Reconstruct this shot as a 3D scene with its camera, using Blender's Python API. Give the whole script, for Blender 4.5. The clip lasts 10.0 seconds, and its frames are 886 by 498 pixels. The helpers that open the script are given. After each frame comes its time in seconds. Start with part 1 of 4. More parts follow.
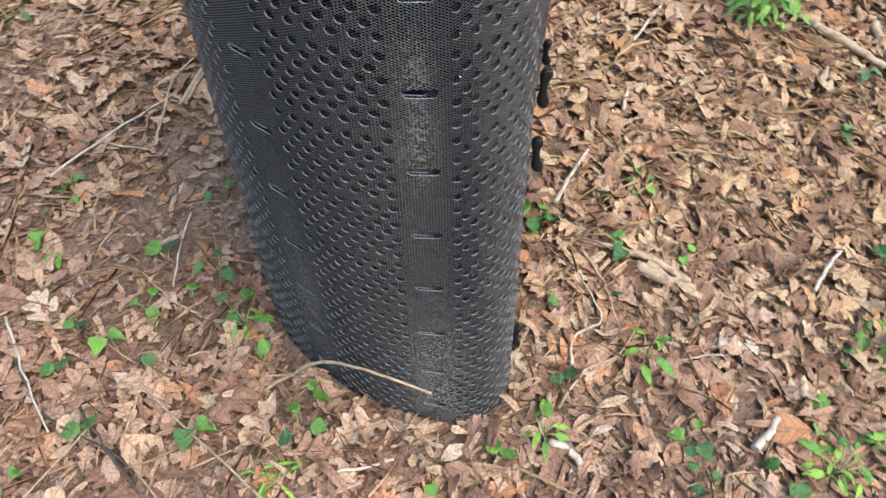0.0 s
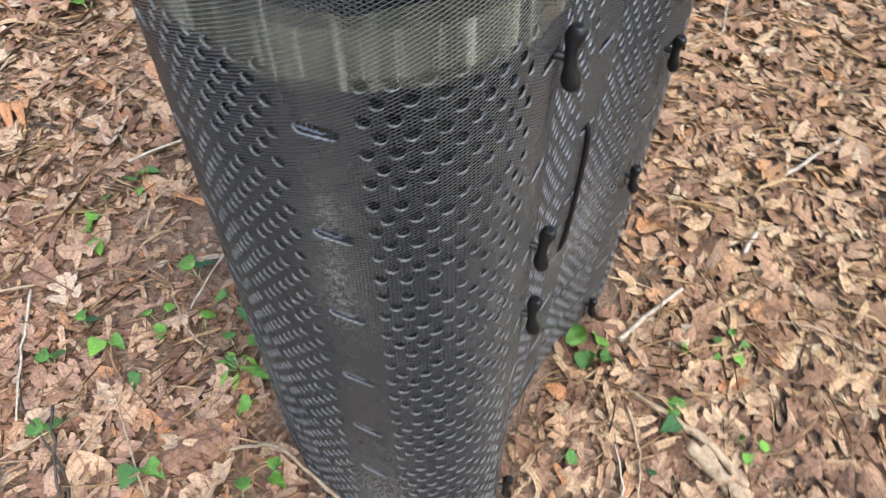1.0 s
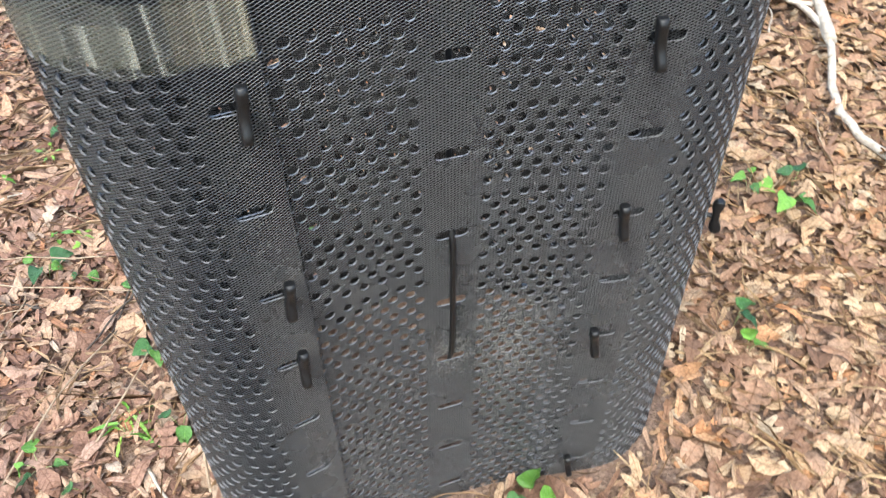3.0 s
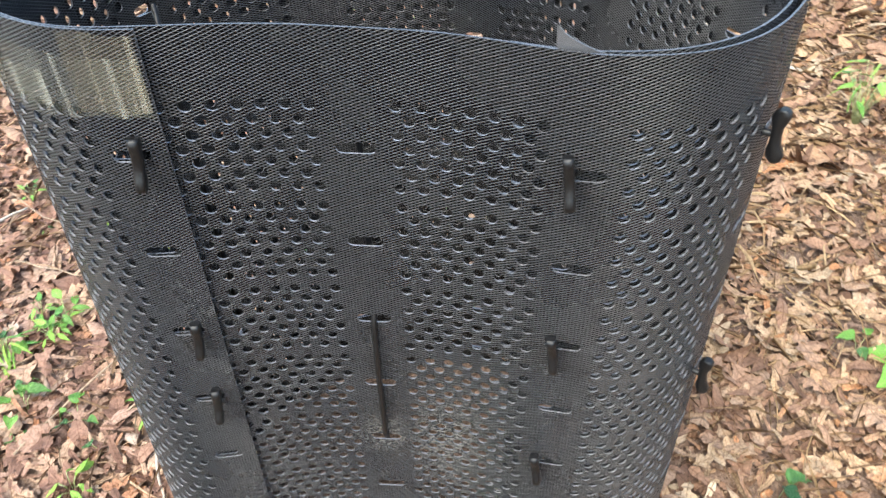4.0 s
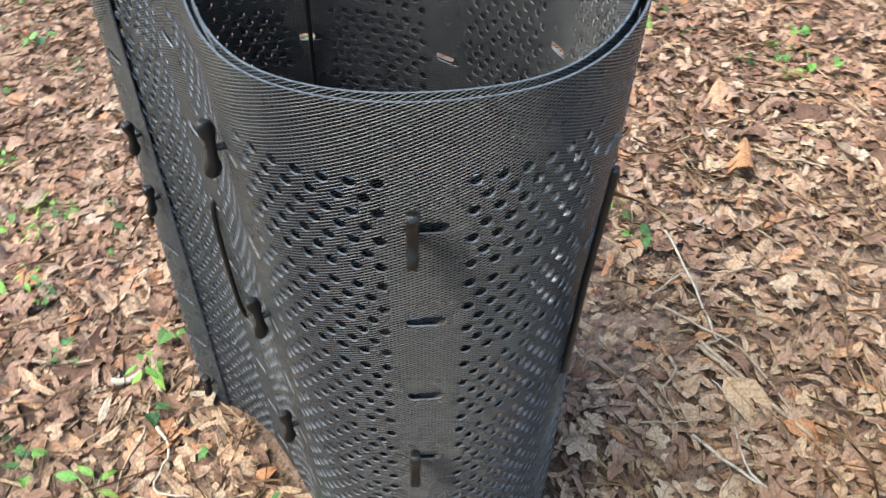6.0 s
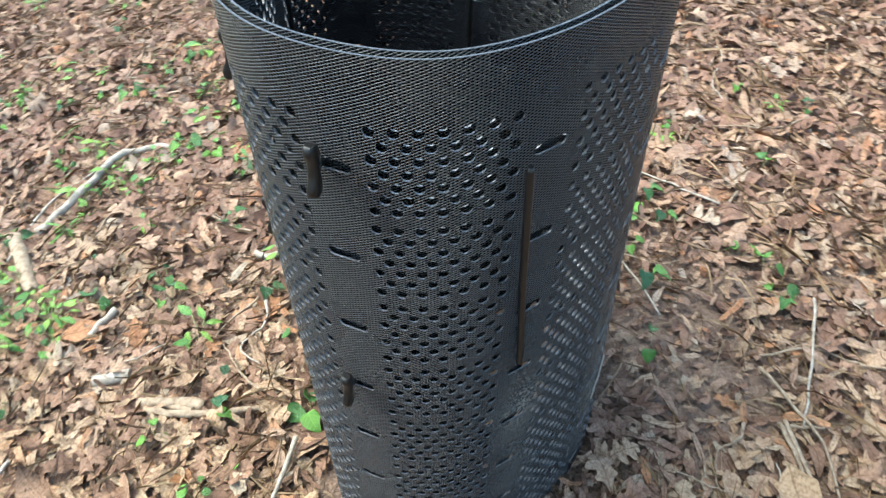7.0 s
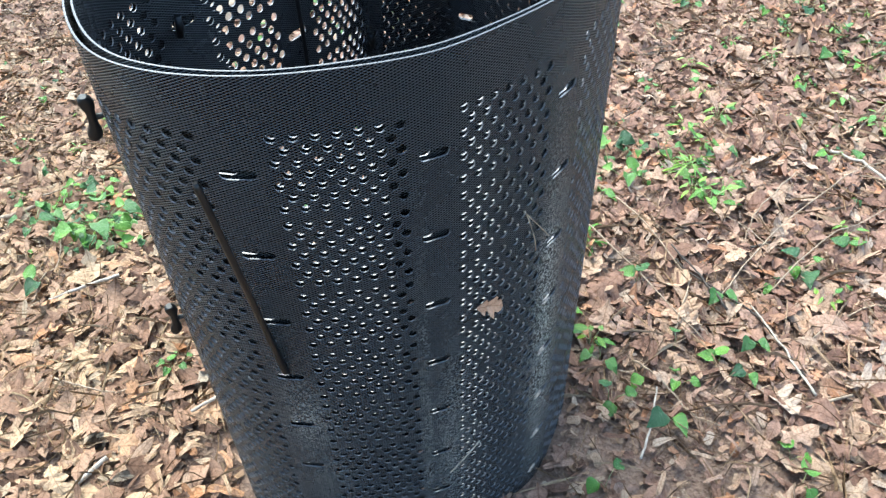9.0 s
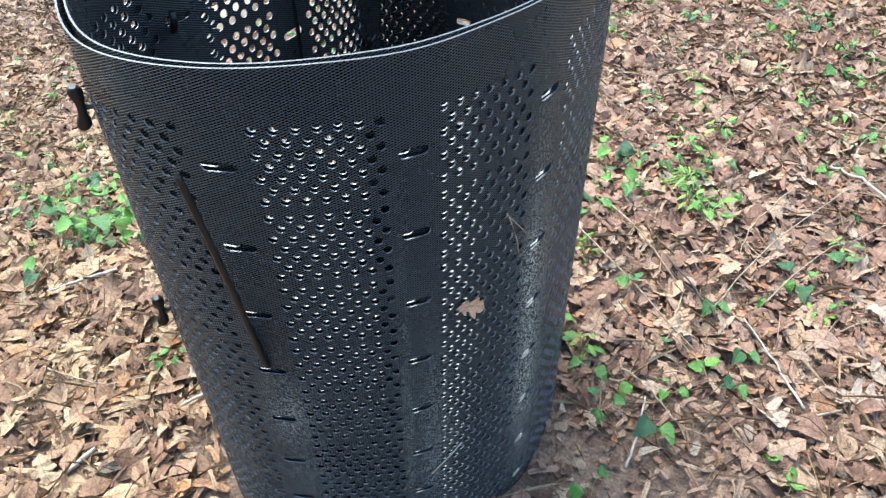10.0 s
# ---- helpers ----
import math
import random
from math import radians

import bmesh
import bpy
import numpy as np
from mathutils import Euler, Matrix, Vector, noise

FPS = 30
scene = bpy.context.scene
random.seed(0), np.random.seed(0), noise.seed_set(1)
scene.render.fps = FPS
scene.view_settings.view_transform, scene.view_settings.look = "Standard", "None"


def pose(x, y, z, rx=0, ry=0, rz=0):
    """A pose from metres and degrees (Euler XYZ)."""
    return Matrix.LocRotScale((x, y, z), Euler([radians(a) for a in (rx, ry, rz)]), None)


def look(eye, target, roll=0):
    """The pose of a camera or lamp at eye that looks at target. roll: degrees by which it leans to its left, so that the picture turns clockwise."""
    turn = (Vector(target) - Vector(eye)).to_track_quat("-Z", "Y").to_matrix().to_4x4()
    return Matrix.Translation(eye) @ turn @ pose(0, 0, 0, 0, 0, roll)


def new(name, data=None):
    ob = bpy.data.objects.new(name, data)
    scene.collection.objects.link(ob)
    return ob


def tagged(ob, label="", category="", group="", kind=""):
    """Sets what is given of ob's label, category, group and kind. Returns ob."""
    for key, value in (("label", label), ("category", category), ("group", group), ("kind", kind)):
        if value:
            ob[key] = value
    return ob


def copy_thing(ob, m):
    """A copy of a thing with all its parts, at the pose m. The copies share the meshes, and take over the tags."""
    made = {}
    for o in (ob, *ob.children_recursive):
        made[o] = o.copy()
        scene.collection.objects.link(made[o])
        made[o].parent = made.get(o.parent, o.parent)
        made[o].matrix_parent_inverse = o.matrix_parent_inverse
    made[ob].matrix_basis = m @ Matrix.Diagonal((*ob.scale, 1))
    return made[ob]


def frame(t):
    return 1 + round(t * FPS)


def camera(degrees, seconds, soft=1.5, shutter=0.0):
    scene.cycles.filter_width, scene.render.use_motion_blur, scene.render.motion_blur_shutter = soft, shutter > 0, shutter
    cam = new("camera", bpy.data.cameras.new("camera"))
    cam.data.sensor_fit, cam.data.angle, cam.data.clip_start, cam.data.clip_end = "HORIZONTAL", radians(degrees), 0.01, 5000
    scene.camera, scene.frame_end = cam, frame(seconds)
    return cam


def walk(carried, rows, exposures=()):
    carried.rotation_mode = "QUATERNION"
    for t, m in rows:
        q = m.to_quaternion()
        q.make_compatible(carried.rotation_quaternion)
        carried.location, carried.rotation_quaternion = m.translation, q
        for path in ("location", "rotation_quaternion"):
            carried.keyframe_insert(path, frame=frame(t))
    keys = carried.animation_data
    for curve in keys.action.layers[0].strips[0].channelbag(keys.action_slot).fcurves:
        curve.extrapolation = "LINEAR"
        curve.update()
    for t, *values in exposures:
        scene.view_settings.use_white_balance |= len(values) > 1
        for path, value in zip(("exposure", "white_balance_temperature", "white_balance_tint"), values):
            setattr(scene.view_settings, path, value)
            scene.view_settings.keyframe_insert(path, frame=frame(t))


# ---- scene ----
cam = camera(59.1, 10.0, 1.3, 0.3)
PATH = [
    (0, (0.079, -0.127, 1.148), (-0.037, 1.101, -0.426), -1.5),
    (0.5, (0.147, -0.065, 1.145), (-0.159, 1.157, -0.408), -0.4),
    (1, (0.246, 0.124, 1.107), (-0.306, 1.273, -0.434), -0.8),
    (1.5, (0.308, 0.247, 1.092), (-0.49, 1.259, -0.437), -1.5),
    (2, (0.458, 0.355, 1.095), (-0.576, 1.171, -0.41), -2.9),
    (2.2, (0.536, 0.39, 1.11), (-0.57, 1.129, -0.384), -3.0),
    (3.3, (0.656, 0.602, 1.1), (-0.761, 1.032, -0.245), -2.4),
    (3.5, (0.662, 0.672, 1.114), (-0.8, 0.988, -0.214), -2.6),
    (4, (0.672, 0.805, 1.123), (-0.85, 0.831, -0.174), -2.1),
    (4.5, (0.72, 1.034, 1.142), (-0.792, 0.744, -0.134), -1.6),
    (5, (0.693, 1.195, 1.14), (-0.738, 0.595, -0.121), -0.4),
    (5.2, (0.647, 1.245, 1.129), (-0.735, 0.535, -0.131), 0.5),
    (6.3, (0.284, 1.483, 1.156), (-0.499, 0.312, -0.263), 1.4),
    (6.5, (0.235, 1.536, 1.167), (-0.42, 0.296, -0.259), 1.3),
    (7, (0.138, 1.585, 1.165), (-0.206, 0.238, -0.273), 0.9),
    (7.5, (-0.016, 1.549, 1.145), (-0.018, 0.181, -0.314), -1.1),
    (8, (-0.174, 1.504, 1.157), (0.122, 0.168, -0.302), -2.1),
    (8.5, (-0.387, 1.513, 1.191), (0.095, 0.215, -0.252), -1.3),
    (9, (-0.459, 1.529, 1.221), (0.127, 0.258, -0.207), -0.2),
    (9.5, (-0.507, 1.526, 1.231), (0.108, 0.255, -0.186), 0.8),
    (10, (-0.492, 1.528, 1.219), (0.123, 0.252, -0.193), 0.8),
]
walk(cam, [(t, look(eye, target, roll)) for t, eye, target, roll in PATH], [(0.0, 1.82, 6600, 5), (2.0, 2.0, 6450, 3), (4.0, 2.3, 6650, 3), (5.0, 2.26, 6850, 5), (6.5, 2.2, 6500, -4), (7.5, 2.2, 6200, -6), (8.5, 2.38, 6150, -3), (10.0, 2.35, 6150, -3)])

# ---- world and light ----
SUN_UP, SUN_TURN = 56.0, 122.0
world = bpy.data.worlds.new("overcast_sky")
scene.world = world
world.use_nodes = True
wn = world.node_tree.nodes
sky = wn.new("ShaderNodeTexSky")
sky.sky_type = "NISHITA"
sky.sun_disc = False
sky.sun_elevation, sky.sun_rotation = radians(SUN_UP), radians(SUN_TURN)
sky.air_density, sky.dust_density, sky.ozone_density = 1.0, 2.0, 1.0
wn["Background"].inputs["Strength"].default_value = 0.132
world.node_tree.links.new(sky.outputs["Color"], wn["Background"].inputs["Color"])
sun_data = bpy.data.lights.new("sun", "SUN")
sun_data.energy, sun_data.angle, sun_data.color = 1.2, radians(52), (1.0, 0.97, 0.93)
sun = new("sun", sun_data)
_a, _e = radians(SUN_TURN), radians(SUN_UP)
sun_way = Vector((math.sin(_a) * math.cos(_e), math.cos(_a) * math.cos(_e), math.sin(_e)))
sun.matrix_world = look(sun_way * 6, (0, 0, 0))


# ---- helpers for building ----
def part(name, data, material, parent=None, label=""):
    """Links a bmesh or a mesh as one object, under a thing where one is given."""
    if isinstance(data, bmesh.types.BMesh):
        me = bpy.data.meshes.new(name)
        data.to_mesh(me)
        data.free()
    else:
        me = data
    if material is not None and not me.materials:
        me.materials.append(material)
    ob = new(name, me)
    ob.parent = parent
    if label:
        ob["label"] = label
    return ob


def array_mesh(name, verts, faces, smooth=True, uv=None):
    """A mesh from numpy arrays of vertices and of triangles or quads."""
    me = bpy.data.meshes.new(name)
    n = faces.shape[1]
    me.vertices.add(len(verts))
    me.vertices.foreach_set("co", np.asarray(verts, np.float32).ravel())
    me.loops.add(faces.size)
    me.loops.foreach_set("vertex_index", faces.astype(np.int32).ravel())
    me.polygons.add(len(faces))
    me.polygons.foreach_set("loop_start", np.arange(0, faces.size, n, dtype=np.int32))
    me.polygons.foreach_set("use_smooth", np.full(len(faces), smooth))
    if uv is not None:
        me.uv_layers.new(name="UVMap").data.foreach_set("uv", uv[faces.ravel()].astype(np.float32).ravel())
    me.update(calc_edges=True)
    me.validate()
    return me


def tube(bm, points, radii, sides=8, squash=1.0, rough=0.0, rng=None):
    """Adds a tapered tube along a line of points."""
    pts = [Vector(p) for p in points]
    rings = []
    up = Vector((0.13, 0.21, 0.97))
    for i, p in enumerate(pts):
        d = (pts[min(i + 1, len(pts) - 1)] - pts[max(i - 1, 0)]).normalized()
        a = d.cross(up)
        if a.length < 0.1:
            a = d.cross(Vector((1, 0, 0)))
        a.normalize()
        b = a.cross(d).normalized()
        ring = []
        for k in range(sides):
            w = 2 * math.pi * k / sides
            r = radii[i] * (1 + (rng.uniform(-rough, rough) if rng else 0))
            ring.append(bm.verts.new(p + a * (math.cos(w) * r) + b * (math.sin(w) * r * squash)))
        rings.append(ring)
    for r0, r1 in zip(rings, rings[1:]):
        for k in range(sides):
            f = bm.faces.new((r0[k], r0[(k + 1) % sides], r1[(k + 1) % sides], r1[k]))
            f.smooth = True
    bm.faces.new(rings[0][::-1])
    bm.faces.new(rings[-1])
    return bm


def wander(points, steps, amount, rng):
    """A finer, crooked line through the points."""
    pts = [Vector(p) for p in points]
    out = []
    for i in range(len(pts) - 1):
        p0, p1, p2, p3 = pts[max(i - 1, 0)], pts[i], pts[i + 1], pts[min(i + 2, len(pts) - 1)]
        for k in range(steps):
            t = k / steps
            q = 0.5 * ((2 * p1) + (p2 - p0) * t + (2 * p0 - 5 * p1 + 4 * p2 - p3) * t * t + (3 * p1 - p0 - 3 * p2 + p3) * t ** 3)
            out.append(q + Vector([rng.uniform(-amount, amount) for _ in range(3)]))
    return out + [pts[-1]]


# ---- materials ----
def material(name):
    m = bpy.data.materials.new(name)
    m.use_nodes = True
    t = m.node_tree
    return m, t, t.nodes["Principled BSDF"]


def node(t, kind, **values):
    n = t.nodes.new(kind)
    for k, v in values.items():
        n.inputs[k.replace("_", " ")].default_value = v
    return n


def ramp(t, factor, stops, constant=False):
    r = t.nodes.new("ShaderNodeValToRGB")
    r.color_ramp.interpolation = "CONSTANT" if constant else "LINEAR"
    while len(r.color_ramp.elements) < len(stops):
        r.color_ramp.elements.new(0.5)
    for e, (p, c) in zip(r.color_ramp.elements, stops):
        e.position, e.color = p, (*c, 1)
    t.links.new(factor, r.inputs["Fac"])
    return r.outputs["Color"]


def mix(t, kind, factor, a, b):
    n = t.nodes.new("ShaderNodeMix")
    n.data_type, n.blend_type = "RGBA", kind
    for sock, v in ((n.inputs[0], factor), (n.inputs[6], a), (n.inputs[7], b)):
        if isinstance(v, bpy.types.NodeSocket):
            t.links.new(v, sock)
        else:
            sock.default_value = v if isinstance(v, float) else (*v, 1)
    return n.outputs[2]


def maths(t, op, a, b=None):
    n = t.nodes.new("ShaderNodeMath")
    n.operation = op
    for sock, v in zip(n.inputs, (a, b)):
        if isinstance(v, bpy.types.NodeSocket):
            t.links.new(v, sock)
        elif v is not None:
            sock.default_value = v
    return n.outputs[0]


def bump(t, p, height, strength, distance):
    b = node(t, "ShaderNodeBump", Strength=strength, Distance=distance)
    t.links.new(height, b.inputs["Height"])
    t.links.new(b.outputs["Normal"], p.inputs["Normal"])


def plastic_sheet():
    """Black extruded plastic, embossed with a fine lozenge mesh, dusty and scuffed in places."""
    m, t, p = material("black_embossed_plastic")
    uv = t.nodes.new("ShaderNodeUVMap")
    sep = t.nodes.new("ShaderNodeSeparateXYZ")
    t.links.new(uv.outputs["UV"], sep.inputs[0])
    u, v = sep.outputs[0], sep.outputs[1]
    a = maths(t, "MULTIPLY", u, 2 * math.pi / 0.0132)
    b = maths(t, "MULTIPLY", v, 2 * math.pi / 0.0060)
    one = maths(t, "ABSOLUTE", maths(t, "COSINE", maths(t, "ADD", a, b)))
    two = maths(t, "ABSOLUTE", maths(t, "COSINE", maths(t, "SUBTRACT", a, b)))
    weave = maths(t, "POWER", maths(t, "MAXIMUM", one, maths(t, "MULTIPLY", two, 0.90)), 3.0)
    co = t.nodes.new("ShaderNodeTexCoord")
    fine = node(t, "ShaderNodeTexNoise", Scale=9.0, Detail=6.0, Roughness=0.6)
    t.links.new(co.outputs["Object"], fine.inputs["Vector"])
    scratch = node(t, "ShaderNodeTexNoise", Scale=330.0, Detail=4.0, Roughness=0.7)
    t.links.new(co.outputs["Object"], scratch.inputs["Vector"])
    dust = t.nodes.new("ShaderNodeVertexColor")
    dust.layer_name = "dust"
    film = ramp(t, fine.outputs["Fac"], [(0.42, (0, 0, 0)), (0.75, (0.010, 0.010, 0.010))])
    grit = ramp(t, scratch.outputs["Fac"], [(0.50, (0, 0, 0)), (0.56, (1.0, 1.0, 1.0))])
    grit = mix(t, "MULTIPLY", 1.0, grit, dust.outputs["Color"])
    amount = mix(t, "ADD", 1.0, film, grit)
    # sky glint on the ridges and shade in the recesses, painted as base colour
    weave_shading = ramp(t, weave, [(0.42, (0.0003, 0.0003, 0.0004)), (1.0, (0.058, 0.059, 0.064))])
    base = mix(t, "MIX", amount, weave_shading, (0.58, 0.54, 0.47))
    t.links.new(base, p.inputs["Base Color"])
    rough = ramp(t, fine.outputs["Fac"], [(0.3, (0.23, 0.23, 0.23)), (0.7, (0.32, 0.32, 0.32))])
    t.links.new(rough, p.inputs["Roughness"])
    # gloss is taken out of the recesses too, which deepens their painted shade
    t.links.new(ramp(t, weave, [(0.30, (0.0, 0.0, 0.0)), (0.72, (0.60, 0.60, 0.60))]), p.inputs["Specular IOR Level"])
    bump(t, p, weave, 1.0, 0.0024)
    return m


def cut_edge(name="cut_plastic_edge", dark=0.07, light=0.23, gloss=0.8):
    """The punched and cut edges of the sheet: bare, smoother and a little greyer than its face."""
    m, t, p = material(name)
    n = node(t, "ShaderNodeTexNoise", Scale=300.0, Detail=3.0)
    t.links.new(ramp(t, n.outputs["Fac"], [(0.35, (dark, dark, dark * 1.05)), (0.75, (light, light, light * 1.05))]), p.inputs["Base Color"])
    p.inputs["Roughness"].default_value = 0.26
    p.inputs["Specular IOR Level"].default_value = gloss
    return m


def plain_plastic():
    m, t, p = material("black_moulded_plastic")
    n = node(t, "ShaderNodeTexNoise", Scale=60.0, Detail=5.0)
    c = ramp(t, n.outputs["Fac"], [(0.35, (0.003, 0.003, 0.0033)), (0.8, (0.014, 0.014, 0.015))])
    t.links.new(c, p.inputs["Base Color"])
    p.inputs["Roughness"].default_value = 0.34
    p.inputs["Specular IOR Level"].default_value = 0.35
    bump(t, p, n.outputs["Fac"], 0.2, 0.001)
    return m


def tape_film(name="aged_clear_tape", cover_low=0.03, cover_high=0.10, stops=((0.35, (0.31, 0.30, 0.20)), (0.6, (0.42, 0.41, 0.31)), (0.75, (0.66, 0.66, 0.58)))):
    """Clear packing tape gone yellow-grey, wrinkled, with pale upright creases where it has come loose."""
    m, t, p = material(name)
    uv = t.nodes.new("ShaderNodeUVMap")
    stretch = t.nodes.new("ShaderNodeMapping")
    stretch.inputs["Scale"].default_value = (105.0, 2.0, 1.0)
    t.links.new(uv.outputs["UV"], stretch.inputs["Vector"])
    n = node(t, "ShaderNodeTexNoise", Scale=1.0, Detail=3.0, Distortion=0.3)
    t.links.new(stretch.outputs["Vector"], n.inputs["Vector"])
    wide = t.nodes.new("ShaderNodeMapping")
    wide.inputs["Scale"].default_value = (22.0, 9.0, 1.0)
    t.links.new(uv.outputs["UV"], wide.inputs["Vector"])
    n2 = node(t, "ShaderNodeTexNoise", Scale=1.0, Detail=2.0)
    t.links.new(wide.outputs["Vector"], n2.inputs["Vector"])
    c = ramp(t, n.outputs["Fac"], stops)
    t.links.new(c, p.inputs["Base Color"])
    cover = maths(t, "ADD", ramp(t, n.outputs["Fac"], [(0.60, (0.0, 0.0, 0.0)), (0.67, (0.17, 0.17, 0.17))]),
                  ramp(t, n2.outputs["Fac"], [(0.35, (cover_low,) * 3), (0.7, (cover_high,) * 3)]))
    t.links.new(cover, p.inputs["Alpha"])
    p.inputs["Roughness"].default_value = 0.32
    bump(t, p, n.outputs["Fac"], 0.5, 0.002)
    return m


BROWNS = [(0.0, (0.150, 0.088, 0.062)), (0.12, (0.235, 0.140, 0.098)), (0.26, (0.30, 0.182, 0.128)), (0.40, (0.365, 0.232, 0.165)),
          (0.53, (0.41, 0.285, 0.210)), (0.66, (0.48, 0.335, 0.220)), (0.80, (0.49, 0.365, 0.255)), (0.88, (0.45, 0.225, 0.115)), (0.94, (0.47, 0.360, 0.260)), (1.0, (0.51, 0.425, 0.330))]


def leaf_veins(t, colour, shade, count):
    """Midrib and slanting side veins drawn in the leaf's own coordinates."""
    uv = t.nodes.new("ShaderNodeUVMap")
    sep = t.nodes.new("ShaderNodeSeparateXYZ")
    t.links.new(uv.outputs["UV"], sep.inputs[0])
    across = maths(t, "ABSOLUTE", sep.outputs[1])
    run = maths(t, "SUBTRACT", sep.outputs[0], maths(t, "MULTIPLY", across, 0.8))
    wave = maths(t, "POWER", maths(t, "ABSOLUTE", maths(t, "COSINE", maths(t, "MULTIPLY", run, math.pi * count))), 14.0)
    rib = maths(t, "LESS_THAN", across, 0.014)
    veins = maths(t, "MAXIMUM", maths(t, "MULTIPLY", wave, 0.6), rib)
    return mix(t, "MIX", veins, colour, mix(t, "MULTIPLY", 1.0, colour, shade)), veins


def dead_leaf(name, stops, source="island", lift=1.0):
    m, t, p = material(name)
    if source == "island":
        r = t.nodes.new("ShaderNodeNewGeometry").outputs["Random Per Island"]
    else:
        r = t.nodes.new("ShaderNodeObjectInfo").outputs["Random"]
    base = ramp(t, r, [(q, (lift * c[0], lift * c[1] * 0.98, lift * c[2] * 0.97)) for q, c in stops])
    co = t.nodes.new("ShaderNodeTexCoord")
    n = node(t, "ShaderNodeTexNoise", Scale=55.0, Detail=5.0, Roughness=0.65)
    t.links.new(co.outputs["Object"], n.inputs["Vector"])
    spots = ramp(t, n.outputs["Fac"], [(0.30, (0.70, 0.67, 0.64)), (0.48, (0.98, 0.98, 0.98)), (0.75, (1.14, 1.13, 1.12))])
    c = mix(t, "MULTIPLY", 1.0, base, spots)
    where = t.nodes.new("ShaderNodeNewGeometry").outputs["Position"]
    drift = node(t, "ShaderNodeTexNoise", Scale=2.2, Detail=4.0, Roughness=0.65)
    t.links.new(where, drift.inputs["Vector"])
    sep = t.nodes.new("ShaderNodeSeparateXYZ")
    t.links.new(where, sep.inputs[0])
    blend = maths(t, "ADD", maths(t, "MULTIPLY", sep.outputs[0], 0.25), maths(t, "MULTIPLY", sep.outputs[1], 0.5))
    blend = maths(t, "ADD", blend, maths(t, "SUBTRACT", drift.outputs["Fac"], 0.5))
    c = mix(t, "MULTIPLY", 1.0, c, ramp(t, blend, [(0.05, (0.92, 0.87, 0.89)), (0.30, (0.93, 0.91, 0.90)), (0.62, (0.96, 0.925, 0.83))]))
    grain = node(t, "ShaderNodeTexNoise", Scale=210.0, Detail=4.0, Roughness=0.7)
    t.links.new(co.outputs["Object"], grain.inputs["Vector"])
    c = mix(t, "MULTIPLY", 1.0, c, ramp(t, grain.outputs["Fac"], [(0.32, (0.58, 0.55, 0.52)), (0.52, (1.0, 1.0, 1.0)), (0.72, (1.18, 1.16, 1.14))]))
    c, veins = leaf_veins(t, c, (0.70, 0.66, 0.62), 7.0)
    t.links.new(c, p.inputs["Base Color"])
    p.inputs["Roughness"].default_value = 0.72
    p.inputs["Specular IOR Level"].default_value = 0.22
    fine = node(t, "ShaderNodeTexNoise", Scale=260.0, Detail=3.0)
    t.links.new(co.outputs["Object"], fine.inputs["Vector"])
    bump(t, p, maths(t, "ADD", fine.outputs["Fac"], maths(t, "MULTIPLY", veins, 0.5)), 0.6, 0.002)
    return m


def green_leaf(name, dark, light):
    m, t, p = material(name)
    r = t.nodes.new("ShaderNodeObjectInfo").outputs["Random"]
    base = ramp(t, r, [(0.0, dark), (1.0, light)])
    co = t.nodes.new("ShaderNodeTexCoord")
    n = node(t, "ShaderNodeTexNoise", Scale=70.0, Detail=4.0)
    t.links.new(co.outputs["Object"], n.inputs["Vector"])
    c = mix(t, "MULTIPLY", 1.0, base, ramp(t, n.outputs["Fac"], [(0.3, (0.7, 0.75, 0.7)), (0.7, (1.15, 1.15, 1.1))]))
    c, veins = leaf_veins(t, c, (1.55, 1.35, 1.5), 5.0)
    t.links.new(c, p.inputs["Base Color"])
    p.inputs["Roughness"].default_value = 0.28
    p.inputs["Transmission Weight"].default_value = 0.0
    p.inputs["Subsurface Weight"].default_value = 0.15
    p.inputs["Subsurface Radius"].default_value = (0.004, 0.006, 0.002)
    bump(t, p, maths(t, "SUBTRACT", n.outputs["Fac"], maths(t, "MULTIPLY", veins, 0.6)), 0.5, 0.003)
    return m


def soil():
    m, t, p = material("leaf_mould_soil")
    co = t.nodes.new("ShaderNodeTexCoord")
    big = node(t, "ShaderNodeTexNoise", Scale=3.0, Detail=5.0)
    small = node(t, "ShaderNodeTexNoise", Scale=90.0, Detail=8.0, Roughness=0.7)
    crumbs = node(t, "ShaderNodeTexVoronoi", Scale=140.0)
    for n in (big, small, crumbs):
        t.links.new(co.outputs["Object"], n.inputs["Vector"])
    c = ramp(t, small.outputs["Fac"], [(0.3, (0.13, 0.082, 0.060)), (0.5, (0.24, 0.160, 0.118)), (0.68, (0.33, 0.24, 0.180)), (0.8, (0.36, 0.27, 0.20))])
    c = mix(t, "MULTIPLY", 1.0, c, ramp(t, big.outputs["Fac"], [(0.3, (0.75, 0.72, 0.7)), (0.7, (1.2, 1.15, 1.1))]))
    t.links.new(c, p.inputs["Base Color"])
    p.inputs["Roughness"].default_value = 0.9
    bump(t, p, maths(t, "ADD", small.outputs["Fac"], maths(t, "MULTIPLY", crumbs.outputs["Distance"], 0.6)), 0.9, 0.012)
    return m


